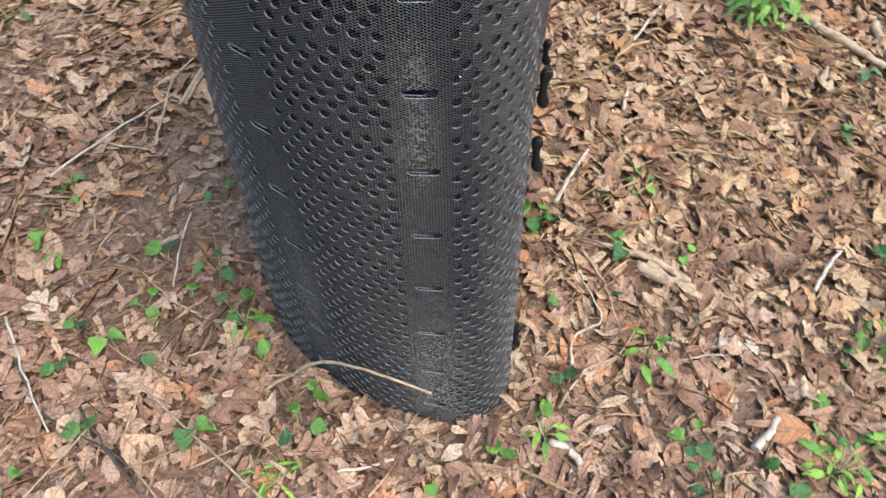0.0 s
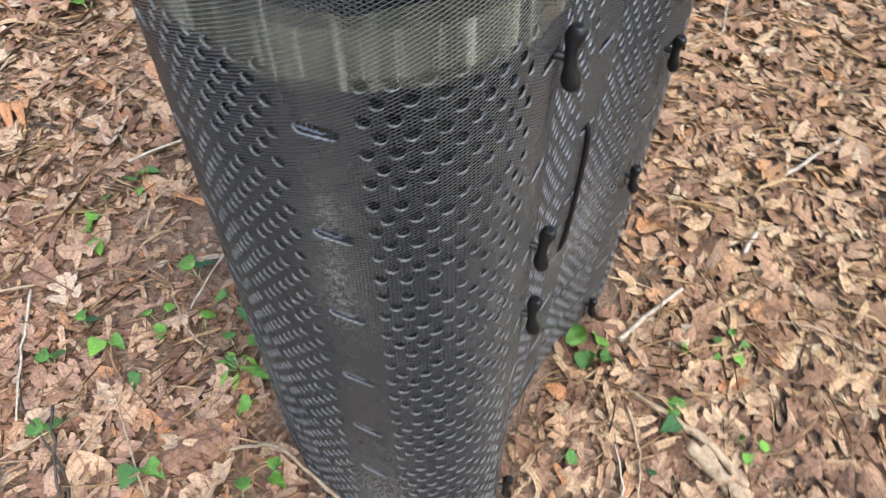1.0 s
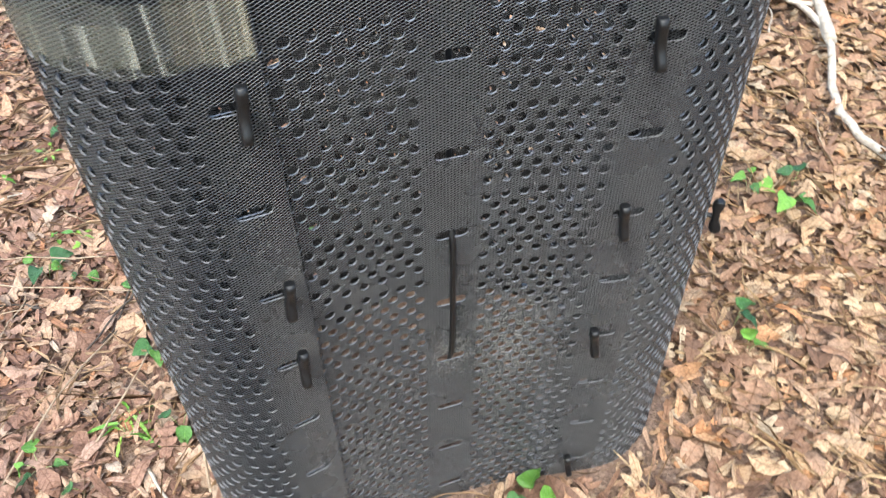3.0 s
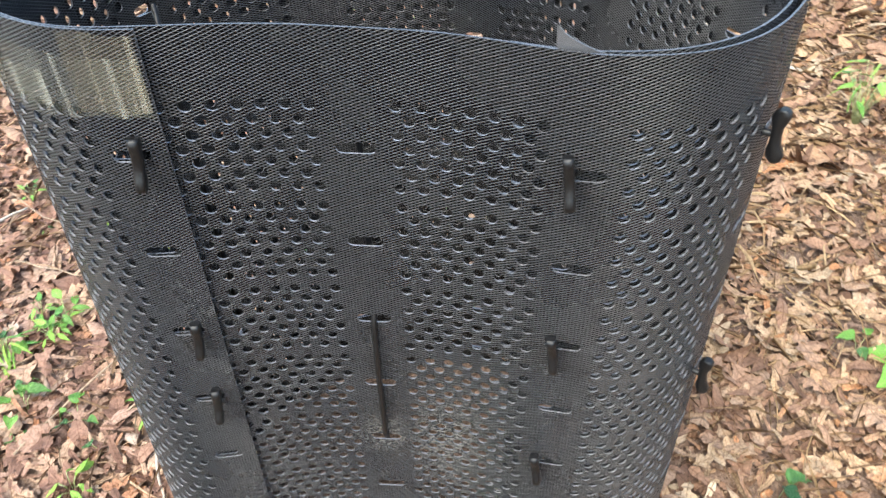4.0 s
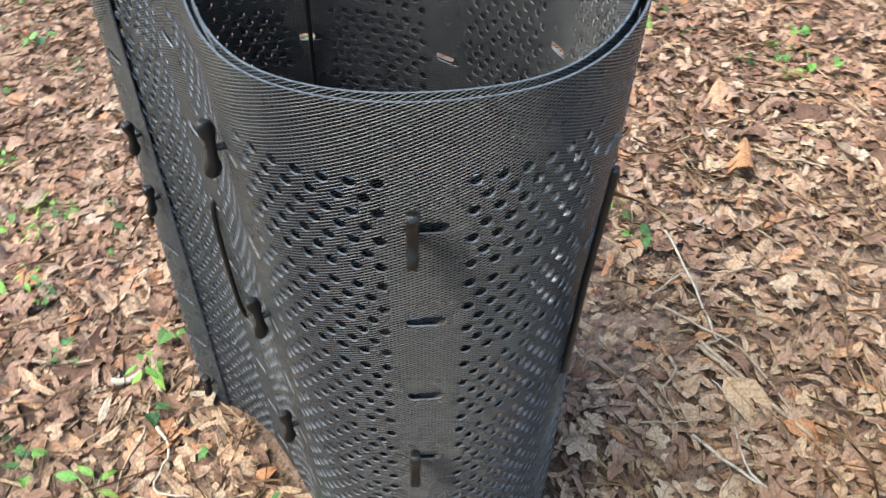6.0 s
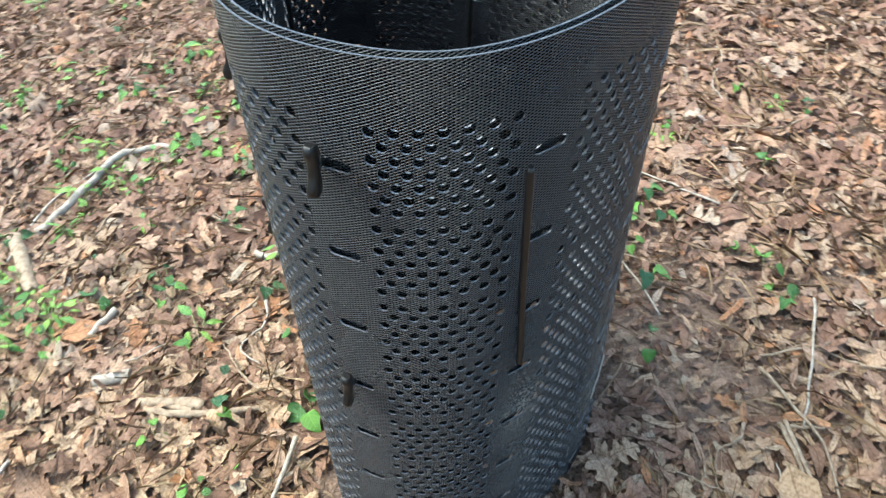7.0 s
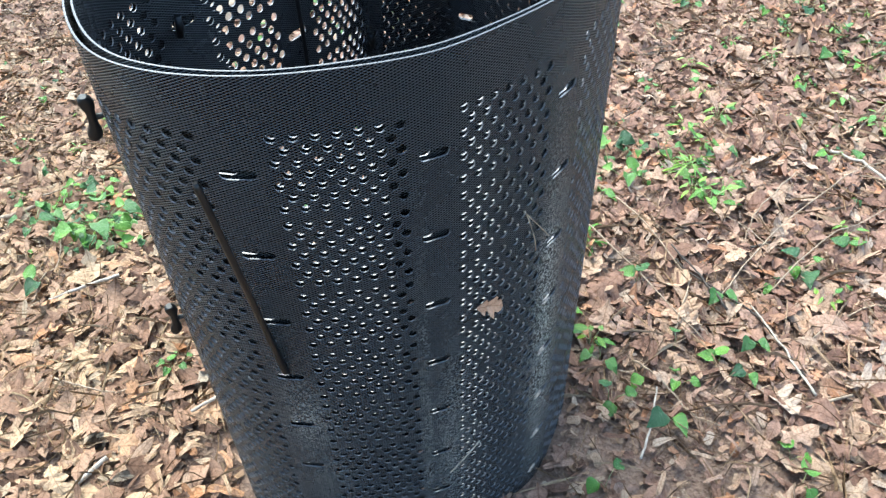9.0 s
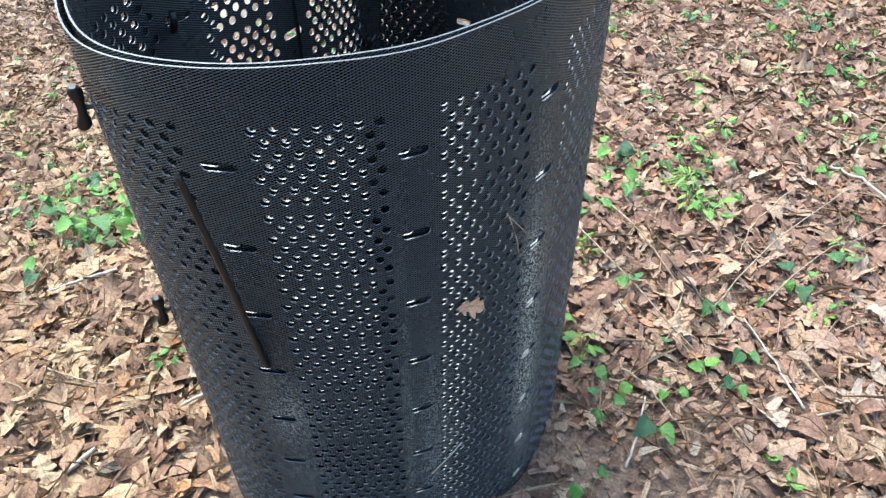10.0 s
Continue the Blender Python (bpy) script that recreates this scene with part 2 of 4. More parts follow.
def bark(name, dark, light, scale=40.0):
    m, t, p = material(name)
    co = t.nodes.new("ShaderNodeTexCoord")
    n = node(t, "ShaderNodeTexNoise", Scale=scale, Detail=6.0, Roughness=0.65, Distortion=0.4)
    t.links.new(co.outputs["Object"], n.inputs["Vector"])
    t.links.new(ramp(t, n.outputs["Fac"], [(0.3, dark), (0.7, light)]), p.inputs["Base Color"])
    p.inputs["Roughness"].default_value = 0.8
    bump(t, p, n.outputs["Fac"], 0.7, 0.004)
    return m


PLASTIC, EDGE, MOULDED, TAPE, SOIL = plastic_sheet(), cut_edge(), plain_plastic(), tape_film(), soil()
BROWN_TAPE = tape_film("brown_aged_tape", 0.05, 0.12, ((0.35, (0.26, 0.20, 0.12)), (0.6, (0.36, 0.31, 0.21)), (0.75, (0.52, 0.48, 0.38))))
RIM_EDGE = cut_edge("worn_plastic_rim", 0.03, 0.10, 0.6)
LITTER = dead_leaf("dry_leaf_litter", BROWNS, "island", 0.88)
LOOSE = dead_leaf("dry_fallen_leaf", BROWNS[2:], "object", 0.90)
STRAW = dead_leaf("dry_straw", [(0.0, (0.16, 0.10, 0.06)), (0.5, (0.36, 0.25, 0.15)), (1.0, (0.58, 0.46, 0.31))])
VIOLET = green_leaf("violet_leaf", (0.022, 0.078, 0.026), (0.135, 0.290, 0.038))
SPRIG = green_leaf("young_sprig_leaf", (0.060, 0.180, 0.024), (0.210, 0.360, 0.050))
STEM = green_leaf("pale_green_stem", (0.16, 0.22, 0.08), (0.24, 0.28, 0.12))
TWIG = bark("dry_twig_bark", (0.16, 0.10, 0.06), (0.42, 0.32, 0.22), 70)
PALE = bark("bleached_branch_wood", (0.24, 0.195, 0.15), (0.52, 0.45, 0.37), 50)
DARK = bark("dark_wet_twig_bark", (0.020, 0.015, 0.012), (0.08, 0.06, 0.045), 70)
LOGBARK = bark("weathered_split_log", (0.17, 0.11, 0.07), (0.46, 0.35, 0.25), 22)
LOGEND = bark("brown_log_end", (0.10, 0.055, 0.03), (0.24, 0.15, 0.09), 30)


# ---- ground ----
def ground_height(x, y):
    """The gentle slope of the wood's floor, with low humps."""
    x, y = np.asarray(x, float), np.asarray(y, float)
    far = np.clip(np.hypot(x, y - 0.8) - 0.5, 0, 2)
    humps = 0.010 * np.sin(3.1 * x + 1.7 * y + 0.6) + 0.008 * np.sin(5.3 * y - 2.2 * x) + 0.005 * np.sin(9.0 * x + 6.1 * y)
    down = 0.8 * x - 0.6 * (y - 0.8)
    return -0.005 - 0.20 * np.clip(down - 0.17, 0, 3) - 0.12 * np.clip(down + 0.22, -3, 0) + humps * far


def height(x, y):
    return float(ground_height(x, y))


side = np.sinh(np.linspace(-4.6, 4.6, 221)) / np.sinh(4.6) * 60.0
gx, gy = np.meshgrid(side, side + 0.8, indexing="ij")
gz = ground_height(gx, gy) + 0.004 * np.sin(31 * gx + 3 * np.sin(17 * gy)) * np.cos(29 * gy) * (np.hypot(gx, gy - 0.8) < 4)
index = np.arange(gx.size).reshape(gx.shape)
quads = np.stack([index[:-1, :-1], index[1:, :-1], index[1:, 1:], index[:-1, 1:]], -1).reshape(-1, 4)
ground = part("ground", array_mesh("ground", np.stack([gx, gy, gz], -1).reshape(-1, 3), quads), SOIL)
tagged(ground, "brown crumbly woodland soil under fallen leaves", "ground", kind="structure")


# ---- compost bin ----
# The sheet winds clockwise, nearly twice round. Its place along the winding is counted in slot columns.
STEPS = [0, 0.45, 0.72, 1, 1.5, 2, 2.5, 3, 3.5, 4, 4.5, 5, 5.5, 6, 6.5, 7, 7.33, 7.66, 8, 8.5, 9, 9.5]
TOP = [(0.121, 0.562), (0.097, 0.487), (0.057, 0.446), (0.010, 0.429), (-0.090, 0.442), (-0.177, 0.485), (-0.245, 0.550),
       (-0.290, 0.660), (-0.298, 0.765), (-0.290, 0.867), (-0.257, 0.946), (-0.215, 1.019), (-0.150, 1.077), (-0.070, 1.122),
       (0.025, 1.137), (0.107, 1.097), (0.151, 1.054), (0.177, 0.995), (0.173, 0.928), (0.147, 0.840), (0.131, 0.747), (0.117, 0.655)]
LOW = [(0.120, 0.553), (0.108, 0.473), (0.064, 0.435), (0.008, 0.429), (-0.088, 0.445), (-0.174, 0.492), (-0.250, 0.555),
       (-0.308, 0.665), (-0.323, 0.770), (-0.318, 0.872), (-0.278, 0.955), (-0.224, 1.024), (-0.155, 1.072), (-0.071, 1.114),
       (0.014, 1.124), (0.098, 1.092), (0.134, 1.048), (0.150, 0.989), (0.140, 0.925), (0.113, 0.830), (0.099, 0.737), (0.098, 0.640)]
RIM, FOOT, ROW1, PITCH = 0.879, -0.035, 0.770, 0.104
TURN = 10.0
START, END = -0.17, 18.25
THICK = 0.0019


def ring_spline(knots):
    """A smooth closed curve through the knots."""
    p = np.array(knots, float)
    s = np.array(STEPS, float)
    n = len(s)
    h = np.diff(np.r_[s, TURN])
    m = np.zeros((n, n))
    rhs = np.zeros((n, 2))
    for i in range(n):
        a, b = h[i - 1], h[i]
        m[i, i - 1], m[i, i], m[i, (i + 1) % n] = a, 2 * (a + b), b
        rhs[i] = 6 * ((p[(i + 1) % n] - p[i]) / b - (p[i] - p[i - 1]) / a)
    return s, h, p, np.linalg.solve(m, rhs)


def on_spline(curve, c):
    s, h, p, w = curve
    c = np.mod(c, TURN)
    i = np.clip(np.searchsorted(s, c, "right") - 1, 0, len(s) - 1)
    j = (i + 1) % len(s)
    t, g = (c - s[i])[:, None], h[i][:, None]
    a, b = (g - t), t
    return w[i] * a ** 3 / (6 * g) + w[j] * b ** 3 / (6 * g) + (p[i] / g - w[i] * g / 6) * a + (p[j] / g - w[j] * g / 6) * b


TOP_CURVE, LOW_CURVE = ring_spline(TOP), ring_spline(LOW)


def inset(c):
    """How far inside the outer winding the sheet lies, at a place along it."""
    ease = np.clip((c - 9.45) / 0.5, 0, 1)
    ease = ease * ease * (3 - 2 * ease)
    loose = np.interp(c, (9.0, 12.0, 14.4, 15.1, 16.5, 18.0), (0.0046, 0.0048, 0.0036, 0.0094, 0.0086, 0.0060))
    lap = np.clip((0.35 - c) / 0.5, 0, 1)
    return ease * loose - 0.0025 * lap


def sheet_point(c, z, out=0.0):
    """Places on the sheet at slot column c and height z, pushed outwards by out; and the outward normals."""
    c, z = np.atleast_1d(np.asarray(c, float)), np.atleast_1d(np.asarray(z, float))
    shift = np.interp(c, (9.6, 10.2, 14.4, 15.0, 18.5), (0.0, 0.056, 0.060, 0.105, 0.105))
    k = ((z - 0.15) / (RIM - 0.15))[:, None]

    def flat(q):
        return on_spline(TOP_CURVE, q) * k + on_spline(LOW_CURVE, q) * (1 - k)

    q = c + shift
    d = flat(q + 0.01) - flat(q - 0.01)
    d /= np.linalg.norm(d, axis=1)[:, None]
    normal = np.stack([d[:, 1], -d[:, 0]], 1) * -1.0
    flatter = np.minimum(1, (z - FOOT) / 0.5)
    place = flat(q) + normal * (out - inset(c) * (0.62 + 0.38 * k[:, 0]))[:, None]
    rise = np.interp(np.mod(c, TURN), (0, 1, 2, 4, 5, 6, 7, 8, 8.7, 9.2, 10), (0.002, 0.007, 0.006, 0, -0.003, -0.005, -0.009, -0.010, -0.003, 0, 0.002))
    low = np.interp(np.mod(c, TURN), (6.1, 6.8, 8.2, 8.8), (0, 0.85, 0.85, 0))
    sag = rise * np.maximum(low, np.clip((z - 0.81) / 0.06, 0, 1)) + 0.0008 * np.sin(2.3 * c + 0.4) + 0.0005 * np.sin(5.1 * c)
    return np.c_[place, z + sag * flatter], np.c_[normal, np.zeros(len(c))]


def unit_cell():
    """One slot with the field of holes beside it, as triangles in (columns, rows)."""
    from mathutils import geometry
    pts, edges, holes = [], [], []

    def ring(points):
        n = len(pts)
        pts.extend(Vector(p) for p in points)
        edges.extend((n + i, n + (i + 1) % len(points)) for i in range(len(points)))
        holes.append(np.array(points))

    wide, tall = 0.188, PITCH
    u0 = -0.13
    nu, nv = 16, 8
    edge = [(u0 + i / nu, -0.5) for i in range(nu)] + [(u0 + 1, -0.5 + i / nv) for i in range(nv)]
    edge += [(u0 + 1 - i / nu, 0.5) for i in range(nu)] + [(u0, 0.5 - i / nv) for i in range(nv)]
    ring(edge)
    holes.clear()
    half, r = 0.0118, 0.0056
    arc = [(half + r * math.cos(a), r * math.sin(a)) for a in np.linspace(-math.pi / 2, math.pi / 2, 6)]
    slot = arc + [(-x, -y) for x, y in arc]
    ring([(x / wide, y / tall) for x, y in slot])
    for row in range(7):
        count = 7 if row % 2 == 0 else 6
        for k in range(count):
            x, y = 0.5 * wide + (k - (count - 1) / 2) * 0.0197, (3 - row) * 0.01375
            ring([((x + 0.0054 * math.cos(a)) / wide, (y + 0.0054 * math.sin(a)) / tall) for a in np.linspace(0, 2 * math.pi, 12, endpoint=False) + 0.2])
    for i in range(-2, 3):
        for v in np.linspace(-0.4, 0.4, 9):
            u = 0.025 * 2 * i
            if abs(v) > 0.07 and u > u0 + 0.02:
                pts.append(Vector((u, v)))
    verts, _, faces, *_ = geometry.delaunay_2d_cdt(pts, edges, [], 0, 1e-6)
    v = np.array([tuple(q) for q in verts])
    f = np.array([q for q in faces if len(q) == 3])
    mid = v[f].mean(1)
    keep = np.ones(len(f), bool)
    for h in holes:
        c = h.mean(0)
        reach = np.abs(h - c).max(0)
        near = np.where((np.abs(mid - c) < reach).all(1))[0]
        nxt = np.roll(h, -1, 0)
        for i in near:
            cross = (nxt[:, 0] - h[:, 0]) * (mid[i, 1] - h[:, 1]) - (nxt[:, 1] - h[:, 1]) * (mid[i, 0] - h[:, 0])
            if (cross > 0).all():
                keep[i] = False
    f = f[keep]
    a, b, c = v[f[:, 0]], v[f[:, 1]], v[f[:, 2]]
    turned = ((b - a)[:, 0] * (c - a)[:, 1] - (b - a)[:, 1] * (c - a)[:, 0]) < 0
    f[turned] = f[turned][:, ::-1]
    return v, f, u0, nu


def sheet_mesh():
    cell_v, cell_f, u0, nu = unit_cell()
    flat, tris, base = [], [], 0
    for col in range(0, 19):
        for row in range(8):
            q = np.c_[cell_v[:, 0] + col, ROW1 - PITCH * row + PITCH * cell_v[:, 1]]
            flat.append(q)
            tris.append(cell_f + base)
            base += len(q)
        for z0, z1, n in ((ROW1 + PITCH / 2, RIM, 3), (FOOT, ROW1 - 7.5 * PITCH, 4)):
            cs, zs = np.meshgrid(col + u0 + np.arange(nu + 1) / nu, np.linspace(z0, z1, n + 1), indexing="ij")
            q = np.c_[cs.ravel(), zs.ravel()]
            i = np.arange(len(q)).reshape(cs.shape)
            a, b, c, d = i[:-1, :-1].ravel(), i[1:, :-1].ravel(), i[1:, 1:].ravel(), i[:-1, 1:].ravel()
            flat.append(q)
            tris.append(np.r_[np.c_[a, b, c], np.c_[a, c, d]] + base)
            base += len(q)
    flat, tris = np.concatenate(flat), np.concatenate(tris)
    _, first, back = np.unique(np.round(flat * 20000).astype(np.int64), axis=0, return_index=True, return_inverse=True)
    flat, tris = flat[first], back.ravel()[tris]
    flat[:, 0] = np.where(np.abs(flat[:, 0] - u0) < 1e-6, START, flat[:, 0])
    mid = flat[tris][:, :, 0].mean(1)
    tris = tris[mid < END]
    used, back = np.unique(tris, return_inverse=True)
    flat, tris = flat[used], back.reshape(tris.shape)
    flat[:, 0] = np.minimum(flat[:, 0], END + 0.02)
    place, normal = sheet_point(flat[:, 0], flat[:, 1])
    n = len(place)
    verts = np.r_[place, place - normal * THICK]
    # rims of the holes and of the whole sheet
    e = np.concatenate([tris[:, [0, 1]], tris[:, [1, 2]], tris[:, [2, 0]]])
    key = np.sort(e, 1)
    _, inv, count = np.unique(key[:, 0] * n + key[:, 1], return_inverse=True, return_counts=True)
    rim = e[count[inv.ravel()] == 1]
    ends = verts[np.r_[rim[:, 0], rim[:, 1], rim[:, 0] + n, rim[:, 1] + n]]
    r = len(rim)
    i = np.arange(r) + 2 * n
    rim_f = np.r_[np.c_[i + r, i, i + 2 * r], np.c_[i + r, i + 2 * r, i + 3 * r]]
    faces = np.r_[tris[:, ::-1], tris + n, rim_f[:, ::-1]]
    uv = np.r_[flat, flat, flat[rim[:, 0]], flat[rim[:, 1]], flat[rim[:, 0]], flat[rim[:, 1]]]
    me = array_mesh("sheet", np.r_[verts, ends], faces)
    loops = np.zeros(len(me.loops), np.int32)
    me.loops.foreach_get("vertex_index", loops)
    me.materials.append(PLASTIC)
    me.materials.append(EDGE)
    me.materials.append(RIM_EDGE)
    on_rim = np.where(flat[rim].min(1)[:, 1] > RIM - 0.002, 2, 1).astype(np.int32)
    me.polygons.foreach_set("material_index", np.r_[np.zeros(2 * len(tris), np.int32), on_rim, on_rim])
    layer = me.uv_layers.new(name="UVMap")
    layer.data.foreach_set("uv", (uv[loops] * (0.188, 1.0)).astype(np.float32).ravel())
    dust = np.zeros(len(uv))
    for c, z, dc, dz, k in ((5.95, 0.36, 0.16, 0.08, 0.5), (5.9, 0.22, 0.18, 0.09, 0.25), (4.02, 0.36, 0.16, 0.26, 1.0), (4.05, 0.52, 0.10, 0.12, 1.0), (4.9, 0.25, 0.14, 0.20, 0.5),
                            (5.12, 0.30, 0.05, 0.25, 0.45), (1.0, 0.10, 0.25, 0.16, 0.5), (1.02, 0.60, 0.10, 0.05, 0.35), (1.03, 0.68, 0.07, 0.04, 0.3), (9.0, 0.36, 0.12, 0.03, 0.35),
                            (8.6, 0.35, 0.2, 0.08, 0.35), (2.0, 0.2, 0.15, 0.2, 0.3)):
        dust = np.maximum(dust, k * np.exp(-((uv[:, 0] - c) / dc) ** 2 - ((uv[:, 1] - z) / dz) ** 2))
    colour = me.color_attributes.new("dust", "FLOAT_COLOR", "POINT")
    colour.data.foreach_set("color", np.repeat(dust[:, None], 4, 1).astype(np.float32).ravel())
    return me


compost_bin = new("compost_bin")
compost_bin.location = (-0.06, 0.80, height(-0.06, 0.80))
tagged(compost_bin, "black perforated plastic sheet compost bin rolled into a tall tube", "compost bin")


def bin_part(name, data, mat, label=""):
    ob = part(name, data, mat, compost_bin, label)
    ob.matrix_parent_inverse = Matrix.Translation(-compost_bin.location)
    return ob


bin_part("sheet", sheet_mesh(), PLASTIC)


def key_mesh():
    """A bone-shaped peg: an upright bar with knobbed ends outside, a neck through the slot, a short bar inside."""
    bm = bmesh.new()
    prof = [(-0.0250, 0.0030), (-0.0232, 0.0062), (-0.0185, 0.0076), (-0.0135, 0.0068), (-0.0080, 0.0048), (0, 0.0044),
            (0.0080, 0.0048), (0.0135, 0.0068), (0.0185, 0.0076), (0.0232, 0.0062), (0.0250, 0.0030)]
    rings = []
    for z, w in prof:
        lean = 0.0030 * math.cos(z / 0.0275 * math.pi * 0.5)
        ring = []
        for k in range(10):
            a = 2 * math.pi * k / 10
            ring.append(bm.verts.new((math.copysign(abs(math.cos(a)) ** 0.6, math.cos(a)) * 0.0048, 0.0140 - lean + math.copysign(abs(math.sin(a)) ** 0.6, math.sin(a)) * w, z)))
        rings.append(ring)
    for r0, r1 in zip(rings, rings[1:]):
        for k in range(10):
            bm.faces.new((r0[k], r0[(k + 1) % 10], r1[(k + 1) % 10], r1[k])).smooth = True
    bm.faces.new(rings[0][::-1])
    bm.faces.new(rings[-1])
    tube(bm, [(0, 0.012, 0), (0, 0.0, 0), (0, -0.0115, 0)], [0.0036, 0.0032, 0.0036], 8)
    tube(bm, [(0, -0.0125, 0.013), (0, -0.0135, 0), (0, -0.0125, -0.013)], [0.004, 0.0052, 0.004], 8)
    bmesh.ops.recalc_face_normals(bm, faces=bm.faces)
    me = bpy.data.meshes.new("peg")
    bm.to_mesh(me)
    bm.free()
    me.materials.append(MOULDED)
    return me


PEG = key_mesh()
for column, rows in ((0, (1, 3, 4, 8)), (8, (1, 3, 5, 8)), (7, (1, 4))):
    for row in rows:
        p, n = sheet_point(column + 0.010 * ((row * 7) % 3 - 1) + (-0.045 if column == 0 else 0.055), ROW1 - PITCH * (row - 1), 0.0)
        yaw = math.degrees(math.atan2(n[0, 1], n[0, 0])) - 90
        peg = bin_part("peg", PEG, None, "black bone-shaped plastic locking peg")
        peg.matrix_basis = pose(*p[0], 3 * ((row * 5) % 3 - 1), 6 * ((row * 3 + column) % 3 - 1), yaw)


def along_sheet(steps):
    return [tuple(sheet_point(c, z, o)[0][0]) for c, z, o in steps]


rng = random.Random(5)
rod_one = tube(bmesh.new(), wander(along_sheet([(9.0, 0.83, -0.016), (9.0, 0.66, -0.012), (9.0, 0.575, -0.005), (9.0, 0.548, 0.0035), (9.0, 0.46, 0.0055), (9.0, 0.375, 0.0035),
                                                 (9.0, 0.350, -0.004), (9.0, 0.30, -0.012)]), 3, 0, rng), [0.0032] * 22, 8)
bin_part("rod", rod_one, MOULDED, "thin black rod threaded through slots")
rod_three = tube(bmesh.new(), along_sheet([(12.0, 0.78, -0.016), (12.0, 0.60, -0.012), (12.0, 0.40, -0.012), (12.0, 0.28, -0.010)]), [0.0034] * 4, 8)
bin_part("rod", rod_three, MOULDED, "thin black rod inside the bin")
foot = sheet_point(6.0, 0.466, 0.0)[0][0]
rod_two = tube(bmesh.new(), [foot + (0.002, -0.012, -0.012), foot + (0.002, 0.003, 0.006), (-0.055, 1.132, 0.62), (-0.044, 1.146, 0.767), (-0.0435, 1.1465, 0.773)], [0.0036, 0.0038, 0.0038, 0.0038, 0.0026], 8)
bin_part("rod", rod_two, MOULDED, "thin black rod leaning out of a slot")


def tape_mesh(c0, c1, z0, z1, lift, seed):
    """A strip of tape laid round the top band, with a slightly ragged, wavy edge."""
    r = random.Random(seed)
    nc, nz = 90, 6
    phase = [r.uniform(0, 6) for _ in range(4)]
    cs, ks = np.meshgrid(np.linspace(c0, c1, nc + 1), np.linspace(0, 1, nz + 1), indexing="ij")
    low = z0 + 0.0022 * np.sin(cs * 9 + phase[0]) + 0.0012 * np.sin(cs * 31 + phase[1])
    high = z1 + 0.0020 * np.sin(cs * 7 + phase[2]) + 0.0010 * np.sin(cs * 27 + phase[3])
    zs = low + (high - low) * ks
    pucker = 0.0006 * (np.sin(cs * 70 + phase[0]) ** 8) * np.sin(ks * 3.1)
    p, n = sheet_point(cs.ravel(), zs.ravel(), 0.0)
    p = p + n * (lift + pucker.ravel())[:, None]
    i = np.arange(cs.size).reshape(cs.shape)
    quads = np.stack([i[:-1, :-1], i[1:, :-1], i[1:, 1:], i[:-1, 1:]], -1).reshape(-1, 4)
    me = array_mesh("tape", p, quads)
    loops = np.zeros(len(me.loops), np.int32)
    me.loops.foreach_get("vertex_index", loops)
    uv = np.c_[cs.ravel() * 0.188 + seed, zs.ravel()]
    me.uv_layers.new(name="UVMap").data.foreach_set("uv", uv[loops].astype(np.float32).ravel())
    return me


bin_part("tape", tape_mesh(-0.155, 1.95, 0.806, 0.858, 0.0010, 1), TAPE, "yellowed wrinkled clear tape")
bin_part("tape", tape_mesh(-0.158, 0.16, 0.812, 0.876, 0.0016, 2), BROWN_TAPE, "yellowed clear tape with a torn end")
bin_part("tape", tape_mesh(0.30, 1.60, 0.815, 0.846, 0.0022, 3), TAPE, "yellowed clear tape")

# the torn corner that stands up from the rim, at the end of the inner winding
tip = bmesh.new()
rows = []
for k in range(6):
    w = k / 5
    z = RIM - 0.006 + 0.022 * w
    q, n = sheet_point(8.16 + 0.01 * w, z, -0.006)
    o, _ = sheet_point(8.16 - 0.26 * (1 - w) ** 1.6, z, -0.006)
    rows.append([tip.verts.new(Vector(q[0]) + Vector(n[0]) * d) for d in (0, 0.0015)] + [tip.verts.new(Vector(o[0]) + Vector(n[0]) * d) for d in (0.0015, 0)])
for r0, r1 in zip(rows, rows[1:]):
    for k in range(4):
        tip.faces.new((r0[k], r0[(k + 1) % 4], r1[(k + 1) % 4], r1[k]))
bin_part("torn_corner", tip, cut_edge("torn_plastic_flap", 0.05, 0.13, 0.5), "torn corner of the plastic rim")


# ---- leaf litter ----
def fan_leaf(outline):
    """A leaf template from half an outline [(along, across)]: midrib and both edges, as triangles."""
    n = len(outline)
    rib = [(a, 0.0) for a, _ in outline]
    v = np.array(rib + [(a, b) for a, b in outline] + [(a, -b) for a, b in outline])
    f = []
    for i in range(n - 1):
        f += [(i, i + 1, n + i + 1), (i, n + i + 1, n + i), (i + 1, i, 2 * n + i), (i + 1, 2 * n + i, 2 * n + i + 1)]
    return v, np.array(f)


